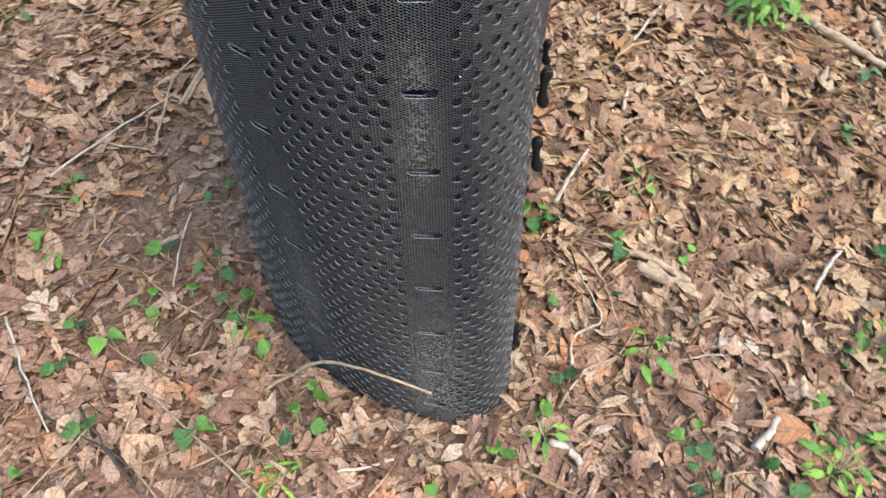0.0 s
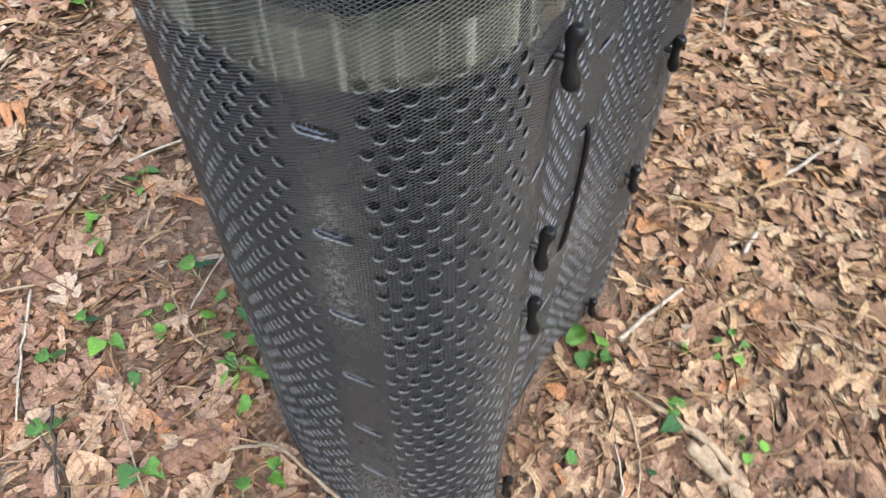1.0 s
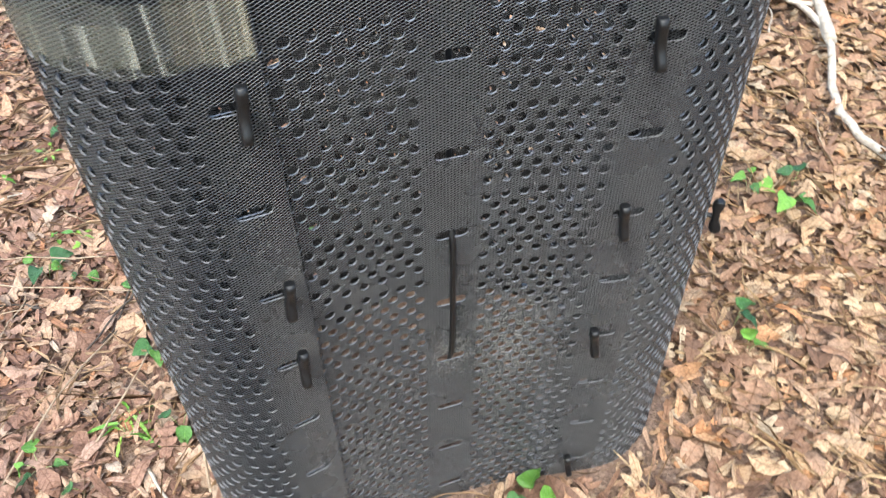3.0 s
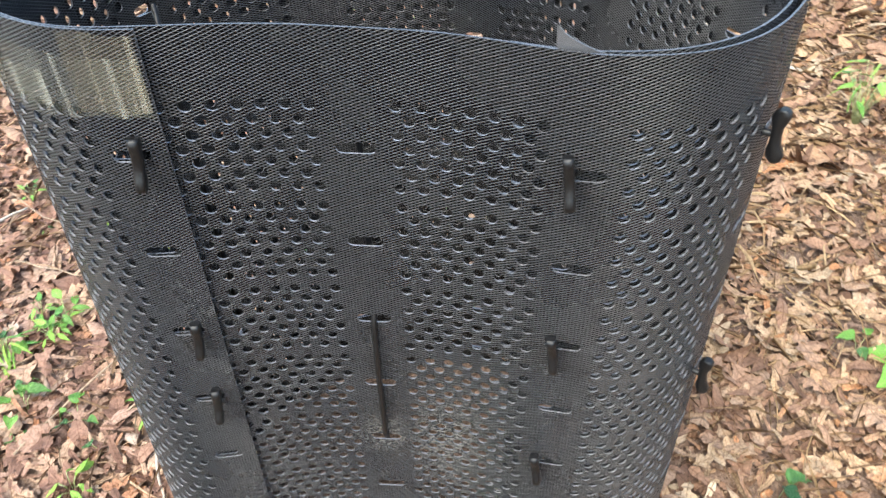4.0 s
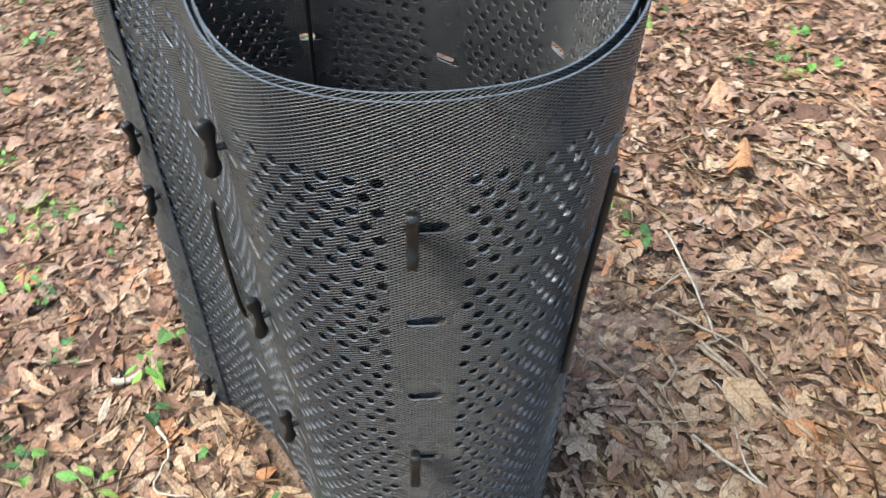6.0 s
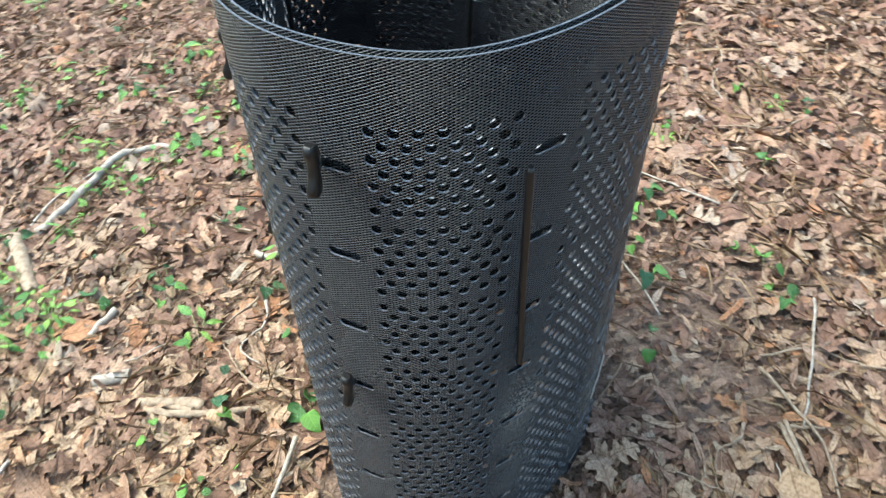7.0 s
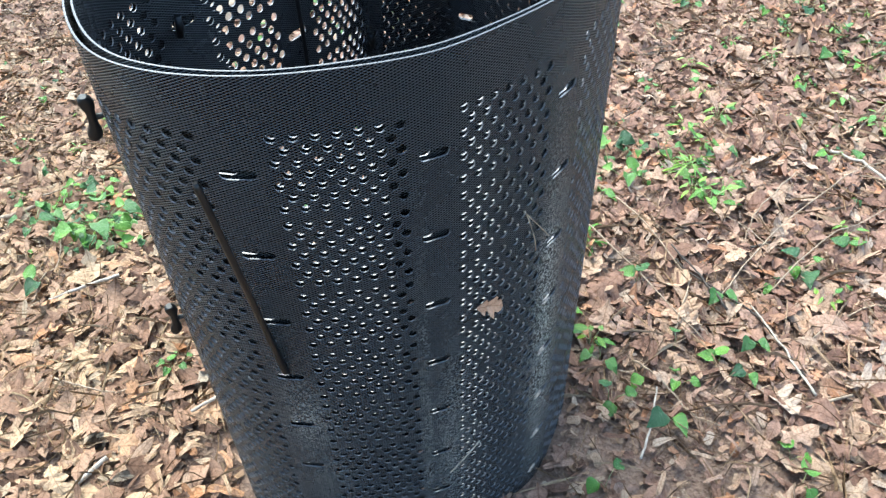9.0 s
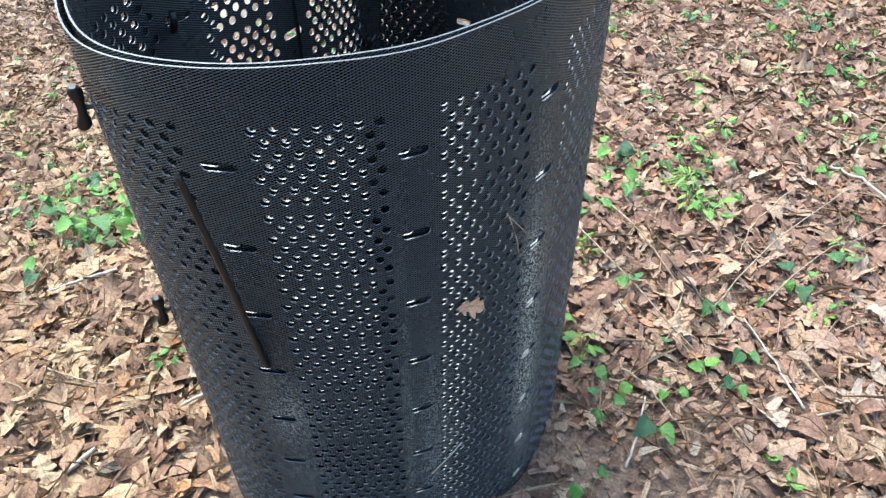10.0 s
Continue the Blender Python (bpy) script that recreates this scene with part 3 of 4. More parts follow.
OAK = fan_leaf([(-0.50, 0.012), (-0.41, 0.06), (-0.35, 0.15), (-0.28, 0.19), (-0.22, 0.16), (-0.19, 0.10), (-0.12, 0.12), (-0.06, 0.26), (0.01, 0.32), (0.08, 0.29),
                (0.09, 0.16), (0.15, 0.14), (0.22, 0.25), (0.29, 0.28), (0.34, 0.22), (0.34, 0.12), (0.40, 0.14), (0.46, 0.12), (0.50, 0.02)])
WILLOW = fan_leaf([(-0.5, 0.008), (-0.36, 0.07), (-0.18, 0.125), (0.02, 0.15), (0.22, 0.125), (0.38, 0.07), (0.5, 0.005)])
OVAL = fan_leaf([(-0.5, 0.01), (-0.40, 0.13), (-0.24, 0.23), (-0.04, 0.28), (0.16, 0.24), (0.34, 0.14), (0.5, 0.01)])
SCRAP = fan_leaf([(-0.5, 0.16), (-0.30, 0.32), (0.05, 0.26), (0.34, 0.30), (0.5, 0.14)])
RINGXY = np.array([tuple(p) for p in on_spline(LOW_CURVE, np.linspace(0, 10, 120, endpoint=False))])


def outside_bin(x, y, gap):
    """Which places lie outside the bin by at least the gap."""
    inside = np.zeros(len(x), bool)
    a, b = RINGXY, np.roll(RINGXY, -1, 0)
    for (x0, y0), (x1, y1) in zip(a, b):
        hit = ((y0 > y) != (y1 > y)) & (x < (x1 - x0) * (y - y0) / (y1 - y0 + 1e-12) + x0)
        inside ^= hit
    near = np.min(np.hypot(x[:, None] - RINGXY[:, 0], y[:, None] - RINGXY[:, 1]), 1)
    return ~inside & (near > gap)


BARE = [(-0.56, 0.76, 0.20), (-0.97, 1.25, 0.15), (-0.37, 0.82, 0.10), (-0.50, 0.93, 0.13), (-0.40, 0.64, 0.10)]


def scatter(gen, count, reach, gap=0.012, bare=1.0):
    """Random places round the bin, thinner on the bare spots."""
    r = reach * np.sqrt(gen.random(count))
    a = gen.random(count) * 2 * np.pi
    x, y = r * np.cos(a) - 0.05, 0.8 + r * np.sin(a)
    keep = outside_bin(x, y, gap)
    for bx, by, br in BARE:
        keep &= gen.random(count) > bare * 0.97 * np.exp(-((x - bx) ** 2 + (y - by) ** 2) / br ** 2)
    return x[keep], y[keep]


def litter(name, template, count, reach, size, tilt, lift, seed, mat, label, category, bare=1.0):
    gen = np.random.default_rng(seed)
    v, f = template
    x, y = scatter(gen, count, reach, 0.012, bare)
    n = len(x)
    s = gen.uniform(size[0], size[1], n) * np.where(gen.random(n) < 0.12, 1.25, 1.0)
    bend, cup, twist = gen.normal(0, 0.6, n), gen.normal(0.2, 1.1, n), gen.normal(0, 0.6, n)
    a, b = v[None, :, 0], v[None, :, 1] * gen.uniform(0.75, 1.15, n)[:, None]
    b = b * (1 + gen.normal(0, 0.08, (n, v.shape[0]))) + 0.12 * gen.normal(0, 1, n)[:, None] * (a * a - 0.1)
    zed = bend[:, None] * a * a + cup[:, None] * b * b * 1.6 + twist[:, None] * a * b + gen.normal(0, 0.025, (n, v.shape[0]))
    local = np.stack([a + 0 * b, b, zed], -1) * s[:, None, None]
    rx, ry, rz = gen.normal(0, tilt * 0.7, n), gen.normal(0, tilt * 0.7, n), gen.random(n) * 2 * np.pi
    cx, sx, cy, sy, cz, sz = np.cos(rx), np.sin(rx), np.cos(ry), np.sin(ry), np.cos(rz), np.sin(rz)
    m = np.empty((n, 3, 3))
    m[:, 0] = np.c_[cz * cy, cz * sy * sx - sz * cx, cz * sy * cx + sz * sx]
    m[:, 1] = np.c_[sz * cy, sz * sy * sx + cz * cx, sz * sy * cx - cz * sx]
    m[:, 2] = np.c_[-sy, cy * sx, cy * cx]
    p = np.einsum("nij,nkj->nki", m, local)
    p -= np.minimum(p[:, :, 2].min(1), 0)[:, None, None] * (0, 0, 0.75)
    p += np.stack([x, y, ground_height(x, y) + gen.uniform(lift[0], lift[1], n)], -1)[:, None, :]
    faces = (f[None] + (np.arange(n) * len(v))[:, None, None]).reshape(-1, 3)
    ob = part(name, array_mesh(name, p.reshape(-1, 3), faces, True, np.tile(v, (n, 1))), mat)
    return tagged(ob, label, category, kind="stuff")


OAK_TWO = fan_leaf([(-0.50, 0.010), (-0.42, 0.06), (-0.30, 0.12), (-0.23, 0.22), (-0.16, 0.23), (-0.12, 0.14), (-0.03, 0.15), (0.05, 0.28), (0.13, 0.33), (0.20, 0.28),
                    (0.21, 0.18), (0.30, 0.18), (0.38, 0.20), (0.44, 0.12), (0.50, 0.01)])
SHRED = fan_leaf([(-0.5, 0.05), (-0.36, 0.10), (-0.12, 0.10), (0.10, 0.08), (0.32, 0.11), (0.46, 0.08), (0.5, 0.03)])
litter("leaf_crumbs", SCRAP, 70000, 3.3, (0.008, 0.026), 0.5, (0.000, 0.012), 11, LITTER, "broken brown crumbs of dry leaves on soil", "leaf litter", 0.0)
litter("leaf_shreds", SHRED, 60000, 3.3, (0.016, 0.060), 0.30, (0.000, 0.021), 16, LITTER, "torn and rolled strips of dry brown leaves", "leaf litter", 0.5)
litter("oak_leaf_litter", OAK, 6000, 3.4, (0.034, 0.082), 0.20, (0.006, 0.020), 12, LITTER, "dry brown lobed oak leaves covering the ground", "leaf litter")
litter("curled_oak_leaf_litter", OAK_TWO, 6000, 3.4, (0.032, 0.078), 0.26, (0.006, 0.022), 17, LITTER, "curled dry brown oak leaves covering the ground", "leaf litter")
litter("narrow_leaf_litter", WILLOW, 15000, 3.4, (0.026, 0.066), 0.28, (0.003, 0.020), 13, LITTER, "dry tan narrow leaves covering the ground", "leaf litter")
litter("oval_leaf_litter", OVAL, 7000, 3.4, (0.026, 0.058), 0.28, (0.003, 0.020), 14, LITTER, "dry curled oval leaves covering the ground", "leaf litter")
litter("distant_leaf_litter", OVAL, 26000, 8.5, (0.045, 0.100), 0.25, (0.000, 0.006), 18, LITTER, "dry brown leaves spread over the wider wood floor", "leaf litter")
STRIP = fan_leaf([(-0.5, 0.006), (-0.17, 0.008), (0.17, 0.007), (0.5, 0.003)])
litter("dry_straw", STRIP, 30000, 3.0, (0.03, 0.13), 0.16, (0.004, 0.024), 15, STRAW, "thin dry grass stalks and pine needles", "straw", 0.3)


# ---- single fallen leaves ----
def leaf_mesh(name, template, size, seed, mat, thick=0.0005, bend=0.5, cup=1.0):
    """One curled leaf with a little thickness, its low point at zero."""
    gen = np.random.default_rng(seed)
    v, f = template
    a, b = v[:, 0], v[:, 1]
    z = gen.normal(0.3, bend) * a * a + gen.normal(0.4, cup) * b * b * 1.6 + gen.normal(0, 0.4) * a * b + gen.normal(0, 0.02, len(v))
    p = np.c_[a, b + 0.1 * gen.normal() * a * a, z] * size
    p[:, 2] -= p[:, 2].min()
    n = len(p)
    me = array_mesh(name, np.r_[p + (0, 0, thick), p], np.r_[f, f[:, ::-1] + n], True, np.r_[v, v])
    me.materials.append(mat)
    return me


FALLEN = [leaf_mesh("fallen_leaf", (OAK, OAK_TWO, OVAL, WILLOW)[k % 4], (0.092, 0.084, 0.062, 0.090)[k % 4], 40 + k, LOOSE) for k in range(12)]
rng = random.Random(21)
count = 0
while count < 260:
    x, y = rng.uniform(-1.25, 1.1), rng.uniform(-0.45, 1.9)
    k = rng.randrange(12)
    if not outside_bin(np.array([x]), np.array([y]), 0.07)[0] or any(math.hypot(x - bx, y - by) < br for bx, by, br in BARE):
        continue
    leaf = new("fallen_leaf", FALLEN[k])
    leaf.matrix_basis = pose(x, y, height(x, y) + 0.014, rng.gauss(0, 9), rng.gauss(0, 9), rng.uniform(0, 360))
    tagged(leaf, ("dry brown lobed oak leaf on the litter", "curled dry tan oak leaf on the litter", "dry tan oval leaf on the litter", "dry brown narrow leaf on the litter")[k % 4], "leaf", "fallen leaves")
    count += 1


# ---- green plants ----
HEART = fan_leaf([(0.03, 0.01), (-0.07, 0.10), (-0.13, 0.22), (-0.09, 0.35), (0.03, 0.45), (0.20, 0.50), (0.38, 0.47), (0.56, 0.37), (0.74, 0.23), (0.90, 0.09), (1.0, 0.005)])
SPEAR = fan_leaf([(0.0, 0.01), (0.15, 0.13), (0.40, 0.20), (0.70, 0.13), (1.0, 0.005)])
BLADE = fan_leaf([(0.0, 0.03), (0.3, 0.06), (0.65, 0.05), (1.0, 0.004)])


def blade_mesh(name, template, mat, seed, cup, droop):
    gen = np.random.default_rng(seed)
    v, f = template
    a, b = v[:, 0], v[:, 1]
    z = cup * b * b - droop * a * a + 0.15 * gen.normal() * a * b + 0.22 * np.sin(9 * a + gen.uniform(0, 6)) * np.abs(b) + gen.normal(0, 0.022, len(v))
    p = np.c_[a, b, z]
    n = len(p)
    me = array_mesh(name, np.r_[p + (0, 0, 0.006), p - (0, 0, 0.006)], np.r_[f, f[:, ::-1] + n], True, np.r_[v, v])
    me.materials.append(mat)
    return me


HEARTS = [blade_mesh("leaf", HEART, VIOLET, k, 1.5 - 0.4 * k, 0.25 + 0.15 * k) for k in range(4)]
SPEARS = [blade_mesh("leaf", SPEAR, SPRIG, k, 0.8, 0.1 + 0.2 * k) for k in range(3)]
BLADES = [blade_mesh("leaf", BLADE, SPRIG, k, 2.0, 0.2 + 0.25 * k) for k in range(3)]


def plant(name, seed, leaves, count, spread, tall, size, label, category, group):
    """A small plant: leaf stalks from one root, each with its leaf."""
    r = random.Random(seed)
    root = new(name)
    tagged(root, label, category, group)
    for k in range(count):
        way = 2 * math.pi * (k + r.uniform(-0.3, 0.3)) / count
        out, up = spread * r.uniform(0.35, 1.0), tall * r.uniform(0.45, 1.0)
        tip_at = Vector((math.cos(way) * out, math.sin(way) * out, up))
        bm = tube(bmesh.new(), [(0, 0, -0.012), tip_at * 0.45 + Vector((0, 0, up * 0.18)), tip_at], [0.0011, 0.0009, 0.0007], 5)
        part("stalk", bm, STEM, root)
        s = size * r.uniform(0.7, 1.2)
        leaf = part("leaf", r.choice(leaves), None, root)
        leaf.matrix_basis = Matrix.Translation(tip_at) @ pose(0, 0, 0, r.gauss(0, 16), r.uniform(-12, 32), math.degrees(way) + r.gauss(0, 30)) @ Matrix.Diagonal((s, s * r.uniform(0.9, 1.15), s, 1))
    return root


SEEDLINGS = [plant("violet", 50 + k, HEARTS, (1, 2, 2, 3)[k], 0.030, 0.040, 0.033, "young violet with a few heart-shaped leaves", "plant", "violets") for k in range(4)]
VIOLETS = [plant("violet", 60 + k, HEARTS, (4, 5, 3, 6, 2)[k], 0.045, 0.052, 0.033, "small violet with heart-shaped green leaves among dead leaves", "plant", "violets") for k in range(5)]
SPRIGS = [plant("sprig", 80 + k, SPEARS, (6, 8, 7)[k], 0.030, 0.050, 0.034, "bright yellow-green young sprig among dead leaves", "plant", "sprigs") for k in range(3)]
TUFTS = [plant("grass_tuft", 90 + k, BLADES, (9, 7)[k], 0.022, 0.030, 0.060, "short tuft of bright green grass blades", "grass", "grass tufts") for k in range(2)]

NEAR_PATCH = [(-0.73, 0.73), (-0.71, 0.68), (-0.50, 0.69), (-0.40, 0.68), (-0.43, 0.61), (-0.51, 0.59), (-0.36, 0.60), (-0.56, 0.52), (-0.48, 0.50), (-0.61, 0.45), (-0.28, 0.54),
              (-0.19, 0.44), (-0.53, 0.35), (-0.37, 0.37), (-0.00, 0.32), (0.18, 0.65), (0.22, 0.51), (0.33, 0.79), (0.44, 0.80), (0.82, 1.16), (0.92, 1.36), (-0.98, 1.27),
              (0.67, 0.55), (0.43, 0.38), (0.58, 0.40), (-0.20, 0.38), (0.17, 0.97)]
FRONT_PATCH = [(-0.76, 0.11), (-0.67, 0.20), (-0.22, 0.16), (-0.15, 0.22), (-0.21, 1.64), (-0.16, 1.58), (-0.24, 1.55), (0.01, 1.33), (0.07, 1.31), (-0.18, -0.10), (-0.73, -0.74),
               (0.11, 0.37), (0.02, 0.19), (0.28, 0.25), (0.07, 0.00), (-1.10, 1.15), (-1.14, 1.21), (-1.01, 1.36), (-1.15, 1.40), (-1.32, 1.20), (-0.60, -0.84), (-0.65, -0.78),
               (0.02, -0.09)]
SLOPE_PATCH = [(-0.71, 0.82), (-1.34, 0.29), (-1.10, 0.28), (-1.42, 0.59), (-0.89, 0.44), (-0.44, 0.85), (0.38, -1.24), (0.24, -0.67), (0.14, -0.60), (0.34, -0.40), (0.11, 0.05),
               (0.42, 0.44), (0.56, 0.41), (0.32, 0.68), (0.41, -0.08), (1.11, -0.44), (1.19, -0.86), (0.72, -0.20), (1.16, -0.28), (1.10, -0.09), (0.99, -0.06), (0.90, 0.04),
               (0.81, 0.47), (0.81, 0.56), (0.79, 0.68), (0.29, 0.90), (0.37, 0.94), (-0.76, -0.08), (-0.99, 0.14), (-0.61, 0.53)]
BACK_PATCH = [(-0.13, -0.91), (-0.30, -0.33), (-0.60, -0.38), (-0.71, -0.37), (-0.35, -0.22), (-0.38, -0.03), (-0.19, -0.05), (-0.19, 0.06), (-0.47, 0.02), (-0.76, -0.28), (-0.63, 0.27), (1.39, 0.46), (0.98, 0.76), (1.05, 0.62), (0.85, 0.84), (2.07, -0.10), (0.95, 0.50)]
SPRIG_SPOTS = [(0.36, 0.58), (0.18, 0.42), (0.65, 0.42), (0.69, 1.52), (0.72, 1.48), (0.67, 1.49), (-0.08, 0.19), (-0.81, 1.95), (-0.73, 2.02), (-0.28, -0.64), (-0.41, -0.32), (-0.33, 0.57)]
TUFT_SPOTS = [(-0.25, 0.31), (0.71, 1.56), (-0.40, -0.09), (-0.34, -0.06), (0.68, 0.10), (-0.22, 0.30), (0.65, 1.54)]
placed = {}


def set_plant(kinds, x, y, scale):
    """Stands a plant of one of the kinds on the ground; the first of a kind is the built one."""
    if not outside_bin(np.array([x]), np.array([y]), 0.03)[0]:
        return
    k = rng.randrange(len(kinds))
    m = pose(x, y, height(x, y) + 0.012, 0, 0, rng.uniform(0, 360)) @ Matrix.Diagonal((scale, scale, scale, 1))
    if kinds[k].name in placed:
        copy_thing(kinds[k], m)
    else:
        kinds[k].matrix_basis = m
        placed[kinds[k].name] = True


rng = random.Random(33)
for spots, kinds, grow in ((NEAR_PATCH, SEEDLINGS, 0.9), (FRONT_PATCH, SEEDLINGS + VIOLETS[:1], 0.95), (SLOPE_PATCH, SEEDLINGS + VIOLETS, 0.75), (BACK_PATCH, SEEDLINGS, 0.85)):
    for x, y in spots:
        set_plant(kinds, x, y, grow * rng.uniform(0.75, 1.2))
for x, y in SPRIG_SPOTS:
    set_plant(SPRIGS, x, y, rng.uniform(0.8, 1.2) * (1.5 if y > 1.5 and x > 0 else 1.0))
for x, y in TUFT_SPOTS:
    set_plant(TUFTS, x, y, rng.uniform(0.8, 1.1))
for _ in range(190):
    # the greener slope beyond the bin
    x, y = rng.uniform(-1.1, 2.0), rng.uniform(-1.9, 0.35)
    if math.hypot(x + 0.1, y - 0.2) < 0.35 or rng.random() < 0.35 and x < 0:
        continue
    kinds = VIOLETS if rng.random() < 0.62 else SPRIGS if rng.random() < 0.7 else TUFTS
    set_plant(kinds, x, y, rng.uniform(0.6, 1.1))
for cx, cy, spread, many in ((0.95, 0.62, 0.20, 22), (1.02, 0.10, 0.22, 16), (0.30, -0.30, 0.25, 12), (-0.40, -0.10, 0.20, 10)):
    for _ in range(many):
        set_plant(VIOLETS if rng.random() < 0.7 else SPRIGS if rng.random() < 0.6 else TUFTS, rng.gauss(cx, spread * 0.6), rng.gauss(cy, spread * 0.6), rng.uniform(0.7, 1.1))
for cx, cy, spread, many in ((0.62, -0.10, 0.16, 12), (0.80, 0.36, 0.16, 12), (1.15, -0.55, 0.25, 14), (0.55, -0.60, 0.22, 12), (1.35, 0.35, 0.22, 10), (-0.75, -0.75, 0.35, 16)):
    for _ in range(many):
        set_plant(VIOLETS if rng.random() < 0.45 else SPRIGS if rng.random() < 0.6 else TUFTS, rng.gauss(cx, spread * 0.7), rng.gauss(cy, spread * 0.7), rng.uniform(0.55, 0.95))
for _ in range(40):
    x, y = rng.uniform(-2.3, -0.9), rng.uniform(0.2, 2.4)
    set_plant(VIOLETS if rng.random() < 0.7 else SPRIGS, x, y, rng.uniform(0.6, 1.0))


def clump(x, y, seed, leaves, count, spread, tall, size, label):
    """One leafy clump of its own size."""
    plant("leafy_clump", seed, leaves, count, spread, tall, size, label, "plant", "").matrix_basis = pose(x, y, height(x, y) + 0.01)


clump(0.71, 1.52, 301, SPEARS, 46, 0.085, 0.105, 0.042, "dense bright green leafy clump among dead leaves")
clump(-0.85, 1.79, 302, SPEARS + BLADES, 24, 0.060, 0.190, 0.050, "tall thin-stemmed bright green sprigs among dead leaves")
clump(-0.39, -0.03, 303, BLADES, 26, 0.026, 0.040, 0.048, "low dense tuft of bright green grass")
clump(0.67, 0.42, 304, SPEARS, 14, 0.035, 0.050, 0.028, "bright yellow-green leafy clump among dead leaves")
clump(0.89, 0.63, 305, HEARTS, 14, 0.085, 0.070, 0.040, "leafy green violet clump beside the twigs")
clump(0.170, 0.83, 306, HEARTS, 5, 0.028, 0.040, 0.030, "small violet with dark green leaves at the foot of the bin")


# ---- twigs, branches, log ----
def stick(name, points, r0, r1, mat, label, category, crook=0.002, group="", forks=(), lift=0.012):
    r = random.Random(name + str(points[0]))
    line = wander([(x, y, height(x, y) + z + lift) for x, y, z in points], 5, crook, r)
    n = len(line)
    bm = tube(bmesh.new(), line, [r0 + (r1 - r0) * i / (n - 1) for i in range(n)], 7, 1.0, 0.12, r)
    for fork, f0, f1 in forks:
        side_line = wander([(x, y, height(x, y) + z + lift) for x, y, z in fork], 5, crook, r)
        n = len(side_line)
        tube(bm, side_line, [f0 + (f1 - f0) * i / (n - 1) for i in range(n)], 6, 1.0, 0.12, r)
    return tagged(part(name, bm, mat), label, category, group)


stick("twig", [(-0.31, 0.43, 0.006), (-0.235, 0.460, 0.045), (-0.165, 0.453, 0.118), (-0.075, 0.424, 0.143), (0.005, 0.412, 0.128)], 0.0030, 0.0022, TWIG,
      "pale dry twig leaning on the compost bin", "twig", 0.0012, lift=0.0)
stick("branch", [(0.24, 2.06, 0.03), (-0.02, 1.91, 0.03), (-0.17, 1.84, 0.02), (-0.35, 1.86, 0.03), (-0.51, 1.97, 0.05), (-0.67, 1.99, 0.05), (-0.82, 1.90, 0.02)], 0.011, 0.007, PALE,
      "bleached grey fallen branch with forks on the litter", "branch", 0.004, "", [([(-0.49, 1.96, 0.05), (-0.72, 2.08, 0.08), (-0.92, 2.17, 0.11)], 0.014, 0.008),
      ([(-0.06, 1.90, 0.03), (-0.01, 1.83, 0.015), (0.05, 1.77, 0.01)], 0.006, 0.003), ([(-0.61, 2.00, 0.06), (-0.74, 1.94, 0.06), (-0.84, 1.95, 0.05)], 0.006, 0.003)])
stick("branch", [(-1.64, 1.47, 0.04), (-1.42, 1.56, 0.04), (-1.18, 1.62, 0.03), (-1.07, 1.75, 0.015)], 0.007, 0.004, PALE, "thin bleached fallen branch on the litter", "branch", 0.004)
stick("branch", [(0.75, 0.08, 0.015), (0.67, -0.01, 0.02), (0.56, -0.17, 0.02), (0.41, -0.14, 0.012)], 0.012, 0.007, PALE, "bleached crooked fallen branch on the litter", "branch", 0.004)
stick("branch", [(0.80, 0.08, 0.012), (0.76, 0.20, 0.014), (0.72, 0.31, 0.012)], 0.019, 0.016, TWIG, "short thick grey-brown piece of branch", "branch", 0.003)
stick("branch", [(0.45, 0.74, 0.012), (0.36, 0.78, 0.016), (0.24, 0.80, 0.010)], 0.008, 0.005, TWIG, "short brown piece of branch on the litter", "branch", 0.003)
stick("twig", [(-0.16, 0.06, 0.015), (-0.32, 0.20, 0.03), (-0.46, 0.32, 0.012)], 0.0022, 0.0015, TWIG, "long thin brown twig on the litter", "twig", 0.001)
stick("twig", [(-0.72, 0.51, 0.012), (-0.61, 0.38, 0.02), (-0.47, 0.32, 0.02), (-0.41, 0.26, 0.01)], 0.0026, 0.0016, DARK, "thin dark twig on the litter", "twig", 0.002)
stick("twig", [(-0.21, 0.25, 0.02), (-0.36, 0.36, 0.025), (-0.53, 0.48, 0.015)], 0.0020, 0.0012, TWIG, "long thin brown twig on the litter", "twig", 0.002)
stick("twig", [(-0.52, 0.40, 0.015), (-0.60, 0.17, 0.05), (-0.71, -0.04, 0.09), (-0.81, -0.16, 0.10)], 0.0017, 0.0010, TWIG, "thin brown bramble stem arching over litter", "twig", 0.004)
stick("twig", [(-0.69, -0.24, 0.02), (-0.76, -0.21, 0.03), (-0.84, -0.15, 0.02)], 0.004, 0.003, PALE, "pale bent stick on the litter", "twig", 0.003)
stick("twig", [(-0.59, 0.95, 0.015), (-0.60, 1.12, 0.02), (-0.55, 1.25, 0.015)], 0.0030, 0.0020, TWIG, "thin brown twig on the litter", "twig", 0.003)
stick("twig", [(-0.73, 0.94, 0.015), (-0.60, 0.93, 0.018)], 0.003, 0.002, TWIG, "thin brown twig on the litter", "twig", 0.003)
stick("twig", [(0.69, 0.76, 0.014), (0.73, 0.82, 0.02), (0.78, 0.88, 0.014)], 0.0042, 0.003, PALE, "pale broken stick on the litter", "twig", 0.001)
